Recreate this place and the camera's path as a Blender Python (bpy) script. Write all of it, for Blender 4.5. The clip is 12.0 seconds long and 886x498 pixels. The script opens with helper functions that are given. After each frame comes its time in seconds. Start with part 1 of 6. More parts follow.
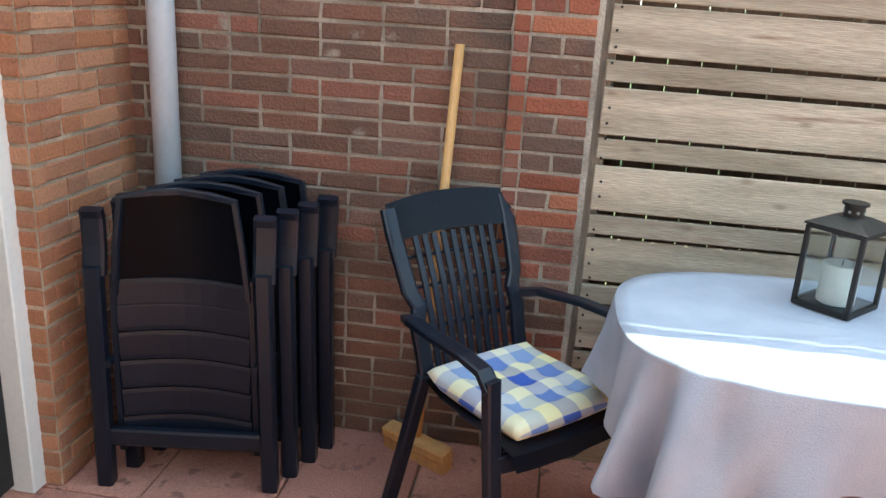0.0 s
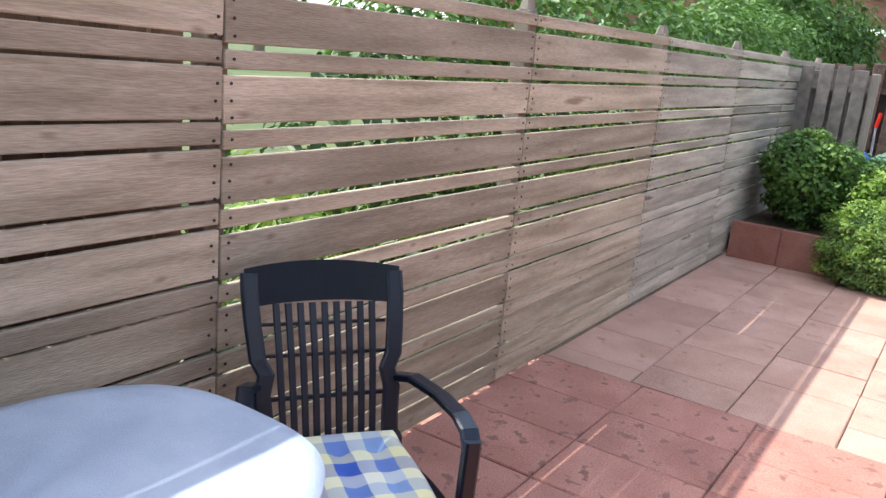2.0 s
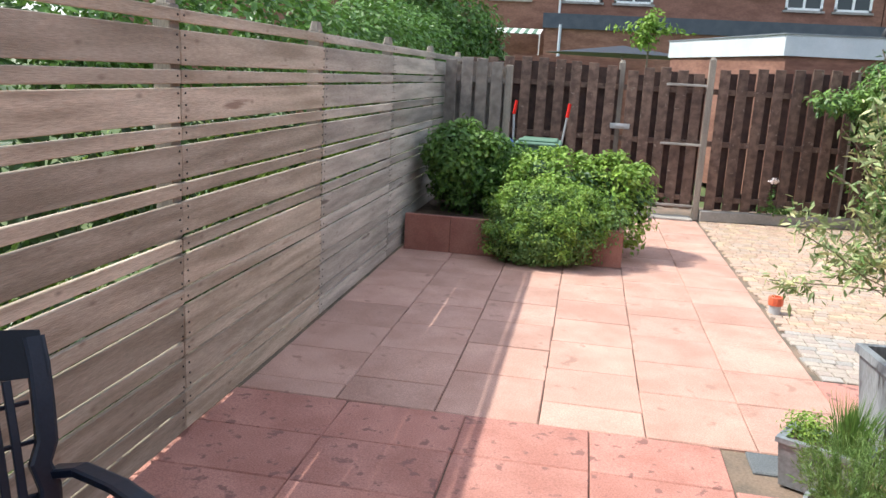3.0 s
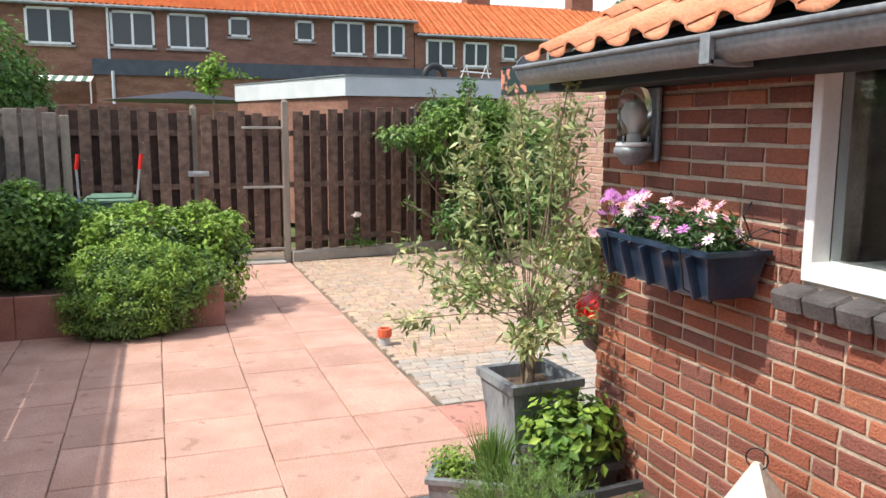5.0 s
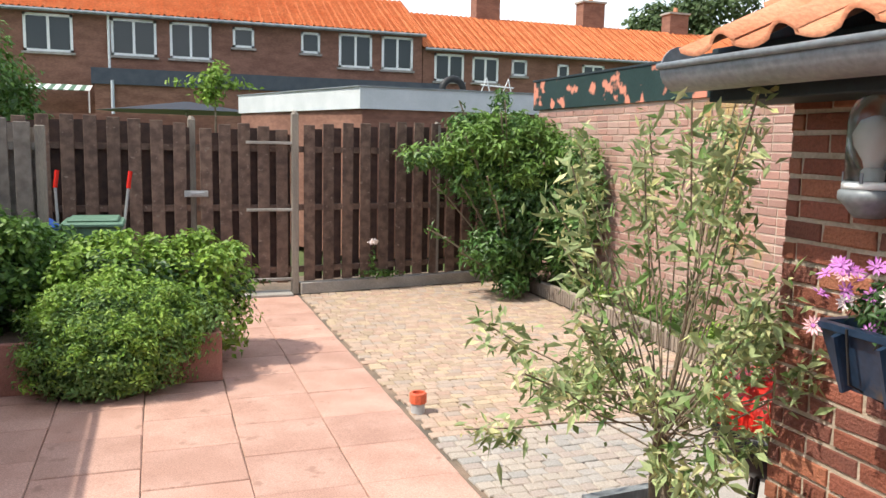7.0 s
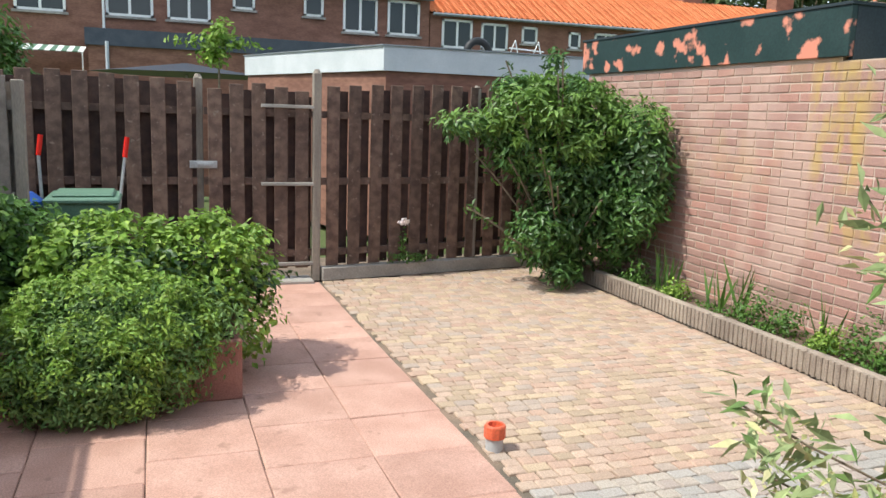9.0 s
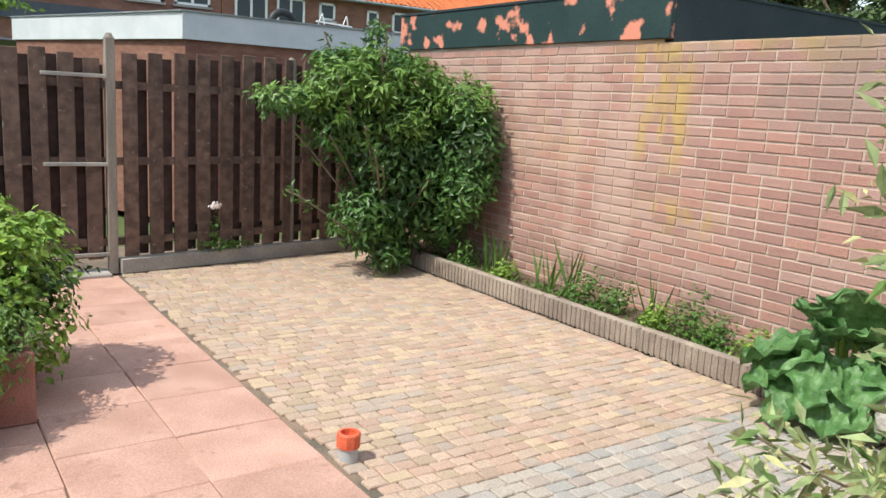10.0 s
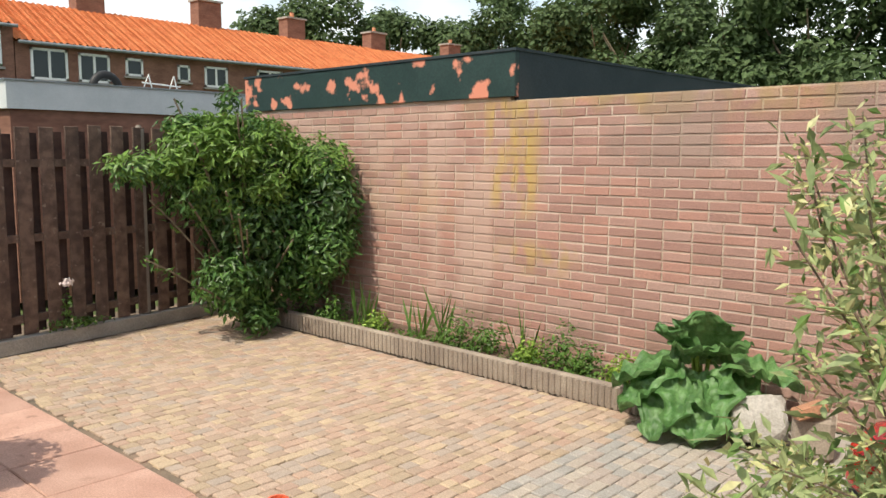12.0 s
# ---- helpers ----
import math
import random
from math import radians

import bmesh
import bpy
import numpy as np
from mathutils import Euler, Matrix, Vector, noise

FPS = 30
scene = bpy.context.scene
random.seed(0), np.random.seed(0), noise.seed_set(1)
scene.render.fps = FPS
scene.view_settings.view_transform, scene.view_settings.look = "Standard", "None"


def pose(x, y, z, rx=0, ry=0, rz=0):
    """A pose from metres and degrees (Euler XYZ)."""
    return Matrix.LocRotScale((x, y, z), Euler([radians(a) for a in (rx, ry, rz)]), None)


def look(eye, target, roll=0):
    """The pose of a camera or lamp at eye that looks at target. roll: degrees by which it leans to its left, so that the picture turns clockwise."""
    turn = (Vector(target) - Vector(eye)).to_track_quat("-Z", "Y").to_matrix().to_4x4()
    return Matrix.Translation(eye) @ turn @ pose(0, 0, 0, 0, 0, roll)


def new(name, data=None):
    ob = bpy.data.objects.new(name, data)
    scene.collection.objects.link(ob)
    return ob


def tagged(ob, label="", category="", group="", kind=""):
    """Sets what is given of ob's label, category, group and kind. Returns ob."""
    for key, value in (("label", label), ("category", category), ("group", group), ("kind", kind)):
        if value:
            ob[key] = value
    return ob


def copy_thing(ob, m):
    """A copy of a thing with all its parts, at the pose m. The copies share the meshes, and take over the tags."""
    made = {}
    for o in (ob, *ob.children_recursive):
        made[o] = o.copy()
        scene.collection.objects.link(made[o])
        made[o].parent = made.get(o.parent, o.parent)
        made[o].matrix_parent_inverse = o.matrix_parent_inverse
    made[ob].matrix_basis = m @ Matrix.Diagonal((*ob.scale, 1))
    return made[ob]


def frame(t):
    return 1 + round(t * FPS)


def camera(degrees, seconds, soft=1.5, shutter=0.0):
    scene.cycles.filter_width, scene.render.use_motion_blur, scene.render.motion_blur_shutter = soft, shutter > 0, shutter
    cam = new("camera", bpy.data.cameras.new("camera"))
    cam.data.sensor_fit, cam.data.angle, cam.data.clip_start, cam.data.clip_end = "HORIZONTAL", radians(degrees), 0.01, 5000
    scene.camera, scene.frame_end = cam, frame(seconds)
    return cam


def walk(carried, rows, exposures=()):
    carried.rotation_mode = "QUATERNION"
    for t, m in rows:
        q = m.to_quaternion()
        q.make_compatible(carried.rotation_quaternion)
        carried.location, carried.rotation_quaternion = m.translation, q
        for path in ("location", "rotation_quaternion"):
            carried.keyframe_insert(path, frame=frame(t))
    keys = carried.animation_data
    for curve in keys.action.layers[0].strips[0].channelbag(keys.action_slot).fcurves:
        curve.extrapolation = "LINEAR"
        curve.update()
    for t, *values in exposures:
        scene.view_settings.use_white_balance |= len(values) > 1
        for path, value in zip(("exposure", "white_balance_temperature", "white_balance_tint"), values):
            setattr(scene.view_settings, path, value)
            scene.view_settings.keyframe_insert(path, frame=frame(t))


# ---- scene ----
cam = camera(57.9, 12.0)
SIZE = 1.065  # the plan below is in units of this many metres
PATH = [
    (0, (2.4, 1.9, 1.458), (2.14, 3.785, 0.845), 3.4),
    (0.5, (2.36, 2.05, 1.45), (2.656, 3.97, 0.972), 4.4),
    (0.7, (2.327, 2.223, 1.447), (2.91, 4.083, 1.0), 4.6),
    (1, (2.357, 2.357, 1.503), (3.296, 4.039, 0.967), 5.1),
    (1.5, (2.53, 2.493, 1.529), (3.887, 3.874, 1.028), 4.9),
    (2, (2.658, 2.605, 1.537), (4.279, 3.666, 1.038), 5.5),
    (2.5, (2.824, 2.704, 1.524), (4.67, 3.364, 1.13), 3.8),
    (3, (2.932, 2.764, 1.509), (4.857, 3.092, 1.079), 3.2),
    (3.5, (2.976, 2.866, 1.515), (4.935, 2.768, 1.123), 1.8),
    (3.7, (2.995, 2.886, 1.517), (4.943, 2.671, 1.117), 1.6),
    (5.3, (3.439, 2.837, 1.503), (5.269, 2.085, 1.21), 0.4),
    (5.5, (3.555, 2.86, 1.494), (5.366, 2.067, 1.192), 0.6),
    (6, (3.82, 2.81, 1.531), (5.68, 2.121, 1.276), 0.1),
    (6.5, (4.095, 2.75, 1.523), (5.989, 2.182, 1.221), 0.5),
    (7, (4.381, 2.758, 1.531), (6.249, 2.09, 1.274), 1.2),
    (7.2, (4.48, 2.773, 1.527), (6.348, 2.113, 1.249), 1.5),
    (8.8, (5.364, 2.785, 1.499), (7.235, 2.142, 1.204), 2.2),
    (9, (5.479, 2.802, 1.489), (7.333, 2.126, 1.16), 2.0),
    (9.5, (5.726, 2.799, 1.463), (7.516, 1.981, 1.105), 2.2),
    (10, (5.908, 2.836, 1.45), (7.528, 1.717, 1.094), 3.1),
    (10.5, (6.017, 3.014, 1.449), (7.394, 1.603, 1.100), 0.8),
    (11, (6.028, 3.133, 1.474), (7.263, 1.602, 1.102), -0.2),
    (11.5, (6.006, 3.227, 1.562), (7.318, 1.745, 1.253), -0.2),
    (12, (5.973, 3.235, 1.535), (7.324, 1.778, 1.301), 0.2),
]
EXPOSURES = [(0, 2.15, 6450, -8), (0.7, 1.85, 6400, -4), (1.0, 1.28, 6200, -2), (1.5, 1.25, 6250, 2), (2.0, 1.35, 6200, 7), (2.5, 1.3, 6150, 7), (3.5, 0.85, 6300, 8), (5.5, 0.85, 6550, 9), (7.0, 0.82, 6600, 8), (9.0, 0.73, 6300, 5), (10.5, 0.66, 6400, 5), (11.5, 0.64, 6450, 5), (12.0, 0.5, 7000, 6)]
walk(cam, [(t, look(Vector(eye) * SIZE, Vector(target) * SIZE, roll)) for t, eye, target, roll in PATH], EXPOSURES)

# ---- light ----
SUN_EL, SUN_AZ = 55.0, 90.0  # degrees; the sun stands over +y
world = bpy.data.worlds.new("world")
scene.world = world
world.use_nodes = True
wn = world.node_tree
sky = wn.nodes.new("ShaderNodeTexSky")
sky.sky_type, sky.sun_disc = "NISHITA", False
sky.sun_elevation, sky.sun_rotation = radians(SUN_EL), radians(-3)
sky.dust_density = 2.0
cl = wn.nodes.new("ShaderNodeTexNoise")
cl.inputs["Scale"].default_value, cl.inputs["Detail"].default_value = 3.0, 7
cm = wn.nodes.new("ShaderNodeMapRange")
cm.inputs[1].default_value, cm.inputs[2].default_value, cm.inputs[4].default_value = 0.42, 0.62, 0.7
cx_ = wn.nodes.new("ShaderNodeMix")
cx_.data_type = "RGBA"
cx_.inputs[7].default_value = (7.0, 7.2, 7.5, 1)
ct = wn.nodes.new("ShaderNodeTexCoord")
wn.links.new(ct.outputs["Generated"], cl.inputs[0])
wn.links.new(cl.outputs[0], cm.inputs[0])
wn.links.new(cm.outputs[0], cx_.inputs[0])
wn.links.new(sky.outputs[0], cx_.inputs[6])
wn.links.new(cx_.outputs[2], wn.nodes["Background"].inputs[0])
wn.nodes["Background"].inputs[1].default_value = 0.15
sun = new("sun", bpy.data.lights.new("sun", "SUN"))
sun.data.energy, sun.data.angle, sun.data.color = 2.9, radians(0.6), (1.0, 0.95, 0.87)
sun.matrix_world = look((-1.0, math.cos(radians(SUN_EL)) * 30, math.sin(radians(SUN_EL)) * 30), (0, 0, 0))

# ---- materials ----
rng = random.Random(7)


def mat(name, a, b, rough=0.8, scale=6.0, fine=60.0, bump=0.15, spread=0.0, tint=None, metal=0.0, stretch=(1, 1, 1), spots=None, island=False, coord="Object", spec=0.4, through_light=0.0, stains=(), knots=None, grainy_by=0.18):
    """Two base colours mixed by coarse noise, fine grain in value and bump; spread varies it from object to object (or island to island)."""
    m = bpy.data.materials.new(name)
    m.use_nodes = True
    nt = m.node_tree
    n, l = nt.nodes, nt.links
    p = n["Principled BSDF"]
    co = n.new("ShaderNodeTexCoord")
    mp = n.new("ShaderNodeMapping")
    mp.inputs["Scale"].default_value = stretch
    info = n.new("ShaderNodeObjectInfo")
    off = n.new("ShaderNodeVectorMath")
    off.operation = "MULTIPLY_ADD"
    l.new(co.outputs[coord], off.inputs[0])
    off.inputs[1].default_value = (1, 1, 1)
    rnd = info.outputs["Random"]
    if island:
        rnd = n.new("ShaderNodeNewGeometry").outputs["Random Per Island"]
    sc = n.new("ShaderNodeMath")
    sc.operation = "MULTIPLY"
    sc.inputs[1].default_value = 37.0 if spread else 0.0
    l.new(rnd, sc.inputs[0])
    l.new(sc.outputs[0], off.inputs[2])
    l.new(off.outputs[0], mp.inputs[0])
    big, small = n.new("ShaderNodeTexNoise"), n.new("ShaderNodeTexNoise")
    big.inputs["Scale"].default_value, small.inputs["Scale"].default_value = scale, fine
    big.inputs["Detail"].default_value, small.inputs["Detail"].default_value = 3, 4
    l.new(mp.outputs[0], big.inputs[0])
    l.new(mp.outputs[0], small.inputs[0])
    ramp = n.new("ShaderNodeMapRange")
    ramp.inputs[1].default_value, ramp.inputs[2].default_value = 0.35, 0.65
    l.new(big.outputs[0], ramp.inputs[0])
    mix = n.new("ShaderNodeMix")
    mix.data_type = "RGBA"
    mix.inputs[6].default_value, mix.inputs[7].default_value = (*a, 1), (*b, 1)
    l.new(ramp.outputs[0], mix.inputs[0])
    colour = mix.outputs[2]
    if tint:
        mx = n.new("ShaderNodeMix")
        mx.data_type = "RGBA"
        cr = n.new("ShaderNodeValToRGB")
        cr.color_ramp.interpolation = "CONSTANT"
        e = cr.color_ramp.elements
        e[0].color = (*tint[0], 1)
        e[1].position, e[1].color = 1 / len(tint), (*tint[1], 1)
        for k in range(2, len(tint)):
            q = e.new(k / len(tint))
            q.color = (*tint[k], 1)
        l.new(rnd, cr.inputs[0])
        l.new(cr.outputs[0], mx.inputs[7])
        l.new(colour, mx.inputs[6])
        mx.inputs[0].default_value = 0.55
        colour = mx.outputs[2]
    val = n.new("ShaderNodeMath")
    val.operation = "MULTIPLY_ADD"
    l.new(rnd, val.inputs[0])
    val.inputs[1].default_value, val.inputs[2].default_value = spread, 1.0 - spread / 2
    grain = n.new("ShaderNodeMapRange")
    grain.inputs[3].default_value, grain.inputs[4].default_value = 1.0 - grainy_by, 1.0 + grainy_by
    grain.inputs[1].default_value, grain.inputs[2].default_value = 0.3, 0.7
    l.new(small.outputs[0], grain.inputs[0])
    vm = n.new("ShaderNodeMath")
    vm.operation = "MULTIPLY"
    l.new(val.outputs[0], vm.inputs[0])
    l.new(grain.outputs[0], vm.inputs[1])
    hsv = n.new("ShaderNodeHueSaturation")
    l.new(vm.outputs[0], hsv.inputs["Value"])
    l.new(colour, hsv.inputs["Color"])
    colour = hsv.outputs[0]
    if spots:
        sp = n.new("ShaderNodeTexNoise")
        sp.inputs["Scale"].default_value = spots[1]
        sp.inputs["Detail"].default_value = 5
        l.new(mp.outputs[0], sp.inputs[0])
        sr = n.new("ShaderNodeMapRange")
        sr.inputs[1].default_value, sr.inputs[2].default_value = spots[2], spots[2] + 0.06
        l.new(sp.outputs[0], sr.inputs[0])
        ms = n.new("ShaderNodeMix")
        ms.data_type = "RGBA"
        l.new(sr.outputs[0], ms.inputs[0])
        l.new(colour, ms.inputs[6])
        ms.inputs[7].default_value = (*spots[0], 1)
        colour = ms.outputs[2]
    if knots:
        kv = n.new("ShaderNodeTexVoronoi")
        kv.voronoi_dimensions = "2D"
        kv.inputs["Scale"].default_value = 1.0
        km = n.new("ShaderNodeSeparateXYZ")
        l.new(off.outputs[0], km.inputs[0])
        kc = n.new("ShaderNodeCombineXYZ")
        for i, (src, factor) in enumerate(((0, 2.2), (2, 5.0))):
            kk = n.new("ShaderNodeMath")
            kk.operation = "MULTIPLY"
            kk.inputs[1].default_value = factor
            l.new(km.outputs[src], kk.inputs[0])
            l.new(kk.outputs[0], kc.inputs[i])
        l.new(kc.outputs[0], kv.inputs[0])
        kr = n.new("ShaderNodeMapRange")
        kr.inputs[1].default_value, kr.inputs[2].default_value, kr.inputs[3].default_value, kr.inputs[4].default_value = 0.012, 0.06, 0.5, 0.0
        l.new(kv.outputs["Distance"], kr.inputs[0])
        kx = n.new("ShaderNodeMix")
        kx.data_type = "RGBA"
        l.new(kr.outputs[0], kx.inputs[0])
        l.new(colour, kx.inputs[6])
        kx.inputs[7].default_value = (*knots, 1)
        colour = kx.outputs[2]
    for cx, half, z0, z1, tone, amount, grainy in stains:
        gp = n.new("ShaderNodeNewGeometry")
        sp3 = n.new("ShaderNodeSeparateXYZ")
        unit = n.new("ShaderNodeVectorMath")
        unit.operation = "SCALE"
        unit.inputs[3].default_value = 1 / SIZE
        l.new(gp.outputs["Position"], unit.inputs[0])
        l.new(unit.outputs[0], sp3.inputs[0])
        wob = n.new("ShaderNodeTexNoise")
        wob.inputs["Scale"].default_value, wob.inputs["Detail"].default_value = 1.0, 5
        wm2 = n.new("ShaderNodeMapping")
        wm2.inputs["Scale"].default_value = grainy
        l.new(gp.outputs["Position"], wm2.inputs[0])
        l.new(wm2.outputs[0], wob.inputs[0])
        def chain(op, a, b2_):
            q = n.new("ShaderNodeMath")
            q.operation = op
            q.use_clamp = op == "MULTIPLY"
            for i, v in ((0, a), (1, b2_)):
                if isinstance(v, (int, float)):
                    q.inputs[i].default_value = v
                else:
                    l.new(v, q.inputs[i])
            return q.outputs[0]
        dx = chain("ABSOLUTE", chain("SUBTRACT", sp3.outputs[0], cx), 0.0)
        fx = chain("MULTIPLY", chain("SUBTRACT", half * 1.3, dx), 1.6 / half)
        fz = chain("MULTIPLY", chain("SUBTRACT", sp3.outputs[2], z0), 4.0)
        ft = chain("MULTIPLY", chain("SUBTRACT", z1, sp3.outputs[2]), 8.0)
        fn = chain("MULTIPLY", chain("SUBTRACT", wob.outputs[0], 0.44), 6.0)
        f = chain("MULTIPLY", chain("MULTIPLY", chain("MULTIPLY", fx, fz), ft), chain("MULTIPLY", fn, amount))
        mq = n.new("ShaderNodeMix")
        mq.data_type = "RGBA"
        l.new(f, mq.inputs[0])
        l.new(colour, mq.inputs[6])
        mq.inputs[7].default_value = (*tone, 1)
        colour = mq.outputs[2]
    l.new(colour, p.inputs["Base Color"])
    p.inputs["Roughness"].default_value, p.inputs["Metallic"].default_value = rough, metal
    p.inputs["Specular IOR Level"].default_value = spec
    if bump:
        bp = n.new("ShaderNodeBump")
        bp.inputs["Strength"].default_value, bp.inputs["Distance"].default_value = bump, 0.01
        l.new(small.outputs[0], bp.inputs["Height"])
        l.new(bp.outputs[0], p.inputs["Normal"])
    if through_light:
        tr = n.new("ShaderNodeBsdfTranslucent")
        l.new(colour, tr.inputs[0])
        ad = n.new("ShaderNodeMixShader")
        ad.inputs[0].default_value = through_light
        l.new(p.outputs[0], ad.inputs[1])
        l.new(tr.outputs[0], ad.inputs[2])
        l.new(ad.outputs[0], n["Material Output"].inputs[0])
    return m


M = {}
M["soil"] = mat("soil", (0.09, 0.06, 0.04), (0.15, 0.1, 0.07), 0.95, 8, 90, 0.6)
M["grass"] = mat("grass", (0.05, 0.09, 0.02), (0.1, 0.12, 0.04), 0.95, 0.5, 20, 0.5)
M["joint"] = mat("joint_sand", (0.24, 0.17, 0.12), (0.12, 0.1, 0.075), 0.95, 4, 80, 0.4)
M["tile"] = mat("red_concrete_tile", (0.43, 0.25, 0.19), (0.52, 0.32, 0.25), 0.88, 3.5, 130, 0.35, 0.2, spots=((0.36, 0.21, 0.16), 9, 0.64))
M["tile_red"] = mat("worn_red_tile", (0.38, 0.17, 0.13), (0.47, 0.23, 0.18), 0.88, 4, 130, 0.5, 0.16, spots=((0.25, 0.12, 0.1), 16, 0.6))
M["tile_grey"] = mat("dark_grey_tile", (0.11, 0.12, 0.125), (0.14, 0.15, 0.15), 0.85, 6, 120, 0.3)
M["planter_tile"] = mat("upright_red_tile", (0.27, 0.115, 0.085), (0.34, 0.16, 0.12), 0.88, 5, 130, 0.3, 0.15)
M["cobble"] = mat("cobble", (0.385, 0.285, 0.2), (0.5, 0.37, 0.255), 0.88, 3, 120, 0.5, 0.22,
                  tint=[(0.42, 0.32, 0.22), (0.38, 0.27, 0.21), (0.44, 0.28, 0.22), (0.34, 0.29, 0.26), (0.47, 0.36, 0.24), (0.42, 0.3, 0.24), (0.35, 0.26, 0.21)])
M["cobble_stuff"] = mat("cobble_far", (0.385, 0.285, 0.2), (0.5, 0.37, 0.255), 0.88, 3, 120, 0.5, 0.22, island=True,
                        tint=[(0.42, 0.32, 0.22), (0.38, 0.27, 0.21), (0.44, 0.28, 0.22), (0.34, 0.29, 0.26), (0.47, 0.36, 0.24), (0.42, 0.3, 0.24), (0.35, 0.26, 0.21)])
M["cobble_grey"] = mat("cobble_pale", (0.34, 0.31, 0.27), (0.40, 0.36, 0.31), 0.88, 3, 120, 0.5, 0.2, tint=[(0.34, 0.325, 0.3), (0.39, 0.3, 0.25), (0.38, 0.345, 0.31), (0.41, 0.34, 0.27), (0.36, 0.29, 0.23)])
M["mortar"] = mat("mortar", (0.33, 0.27, 0.20), (0.52, 0.42, 0.32), 0.95, 7, 100, 0.5)
M["mortar_dark"] = mat("mortar_old", (0.22, 0.19, 0.155), (0.42, 0.37, 0.31), 0.95, 5, 100, 0.5)
RED = [(0.27, 0.085, 0.05), (0.34, 0.11, 0.06), (0.16, 0.062, 0.048), (0.40, 0.155, 0.08), (0.24, 0.078, 0.05), (0.13, 0.06, 0.052)]
M["brick"] = mat("red_brick", (0.30, 0.10, 0.06), (0.21, 0.078, 0.052), 0.85, 10, 120, 0.7, 0.45, tint=RED)
M["brick_old"] = mat("old_brick", (0.19, 0.105, 0.075), (0.12, 0.075, 0.058), 0.88, 9, 120, 0.7, 0.4,
                     tint=[(0.19, 0.1, 0.072), (0.24, 0.105, 0.07), (0.13, 0.08, 0.062), (0.27, 0.1, 0.068), (0.17, 0.095, 0.075)], spots=((0.3, 0.25, 0.21), 7, 0.66), stains=((2.2, 0.09, -0.5, 3.0, (0.07, 0.055, 0.045), 0.8, (3, 3, 3)),))
M["brick_pier"] = mat("orange_brick", (0.42, 0.19, 0.10), (0.35, 0.15, 0.09), 0.85, 14, 120, 0.5, 0.3, tint=[(0.45, 0.2, 0.1), (0.36, 0.15, 0.085), (0.27, 0.14, 0.09), (0.4, 0.22, 0.13)])
GST = ((9.62, 0.24, 1.02, 2.0, (0.45, 0.31, 0.11), 1.15, (9, 9, 3)), (9.4, 0.34, 0.62, 0.95, (0.43, 0.3, 0.11), 0.9, (9, 9, 5)),
       (7.6, 2.1, 1.84, 2.1, (0.36, 0.24, 0.06), 1.6, (6, 6, 6)),
       (10.9, 0.8, 0.9, 1.5, (0.5, 0.36, 0.17), 0.3, (4, 4, 3)), (7.2, 2.6, 1.7, 2.1, (0.33, 0.24, 0.10), 1.0, (4, 4, 3)),
       (7.2, 2.0, 1.3, 2.1, (0.27, 0.205, 0.17), 0.55, (3, 3, 1.6)), (10.1, 0.45, 0.2, 2.0, (0.5, 0.36, 0.29), 0.55, (3, 3, 1)), (11.3, 1.0, 0.9, 2.0, (0.47, 0.33, 0.26), 0.5, (2, 2, 3)), (8.0, 2.5, -0.5, 0.42, (0.22, 0.15, 0.11), 0.7, (3, 3, 2)))
GAR = [(0.38, 0.215, 0.175), (0.43, 0.26, 0.215), (0.32, 0.18, 0.15), (0.39, 0.2, 0.155), (0.37, 0.25, 0.21)]
M["brick_gar"] = mat("pale_red_brick", (0.41, 0.24, 0.19), (0.33, 0.19, 0.155), 0.88, 2.5, 120, 0.6, 0.26, tint=GAR, stains=GST)
M["brick_gar_stuff"] = mat("pale_red_brick_far", (0.41, 0.24, 0.19), (0.33, 0.19, 0.155), 0.88, 2.5, 120, 0.6, 0.26, tint=GAR, island=True, stains=GST)
M["brick_moss"] = mat("lichened_brick", (0.46, 0.33, 0.08), (0.4, 0.24, 0.15), 0.9, 9, 120, 0.5, 0.25)
M["mortar_gar"] = mat("pale_mortar", (0.42, 0.32, 0.25), (0.54, 0.44, 0.36), 0.95, 3, 100, 0.5, stains=GST)
M["board"] = mat("weathered_board", (0.29, 0.235, 0.17), (0.49, 0.41, 0.315), 0.8, 4, 70, 0.35, 0.5, knots=(0.13, 0.085, 0.06), stretch=(0.35, 4, 4), spots=((0.3, 0.21, 0.15), 4, 0.68))
M["board_grey"] = mat("silvered_board", (0.29, 0.255, 0.21), (0.48, 0.43, 0.36), 0.85, 4, 70, 0.35, 0.5, knots=(0.13, 0.1, 0.08), stretch=(0.35, 4, 4), spots=((0.15, 0.12, 0.1), 4, 0.66))
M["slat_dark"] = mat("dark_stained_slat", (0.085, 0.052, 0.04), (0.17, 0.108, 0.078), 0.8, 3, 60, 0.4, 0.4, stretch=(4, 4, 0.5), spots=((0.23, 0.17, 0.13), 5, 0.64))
# darker copy of slat_dark: shade behind the front slats put into the colour
M["slat_shade"] = mat("dark_stain_in_shade", (0.045, 0.026, 0.021), (0.075, 0.042, 0.032), 0.8, 3, 60, 0.3, 0.3, stretch=(4, 4, 0.5))
M["slat_grey"] = mat("grey_slat", (0.16, 0.135, 0.115), (0.25, 0.215, 0.185), 0.85, 3, 60, 0.4, 0.3, stretch=(4, 4, 0.5))
M["post"] = mat("post_wood", (0.2, 0.17, 0.14), (0.29, 0.25, 0.2), 0.85, 4, 60, 0.3, 0.2, stretch=(4, 4, 0.5))
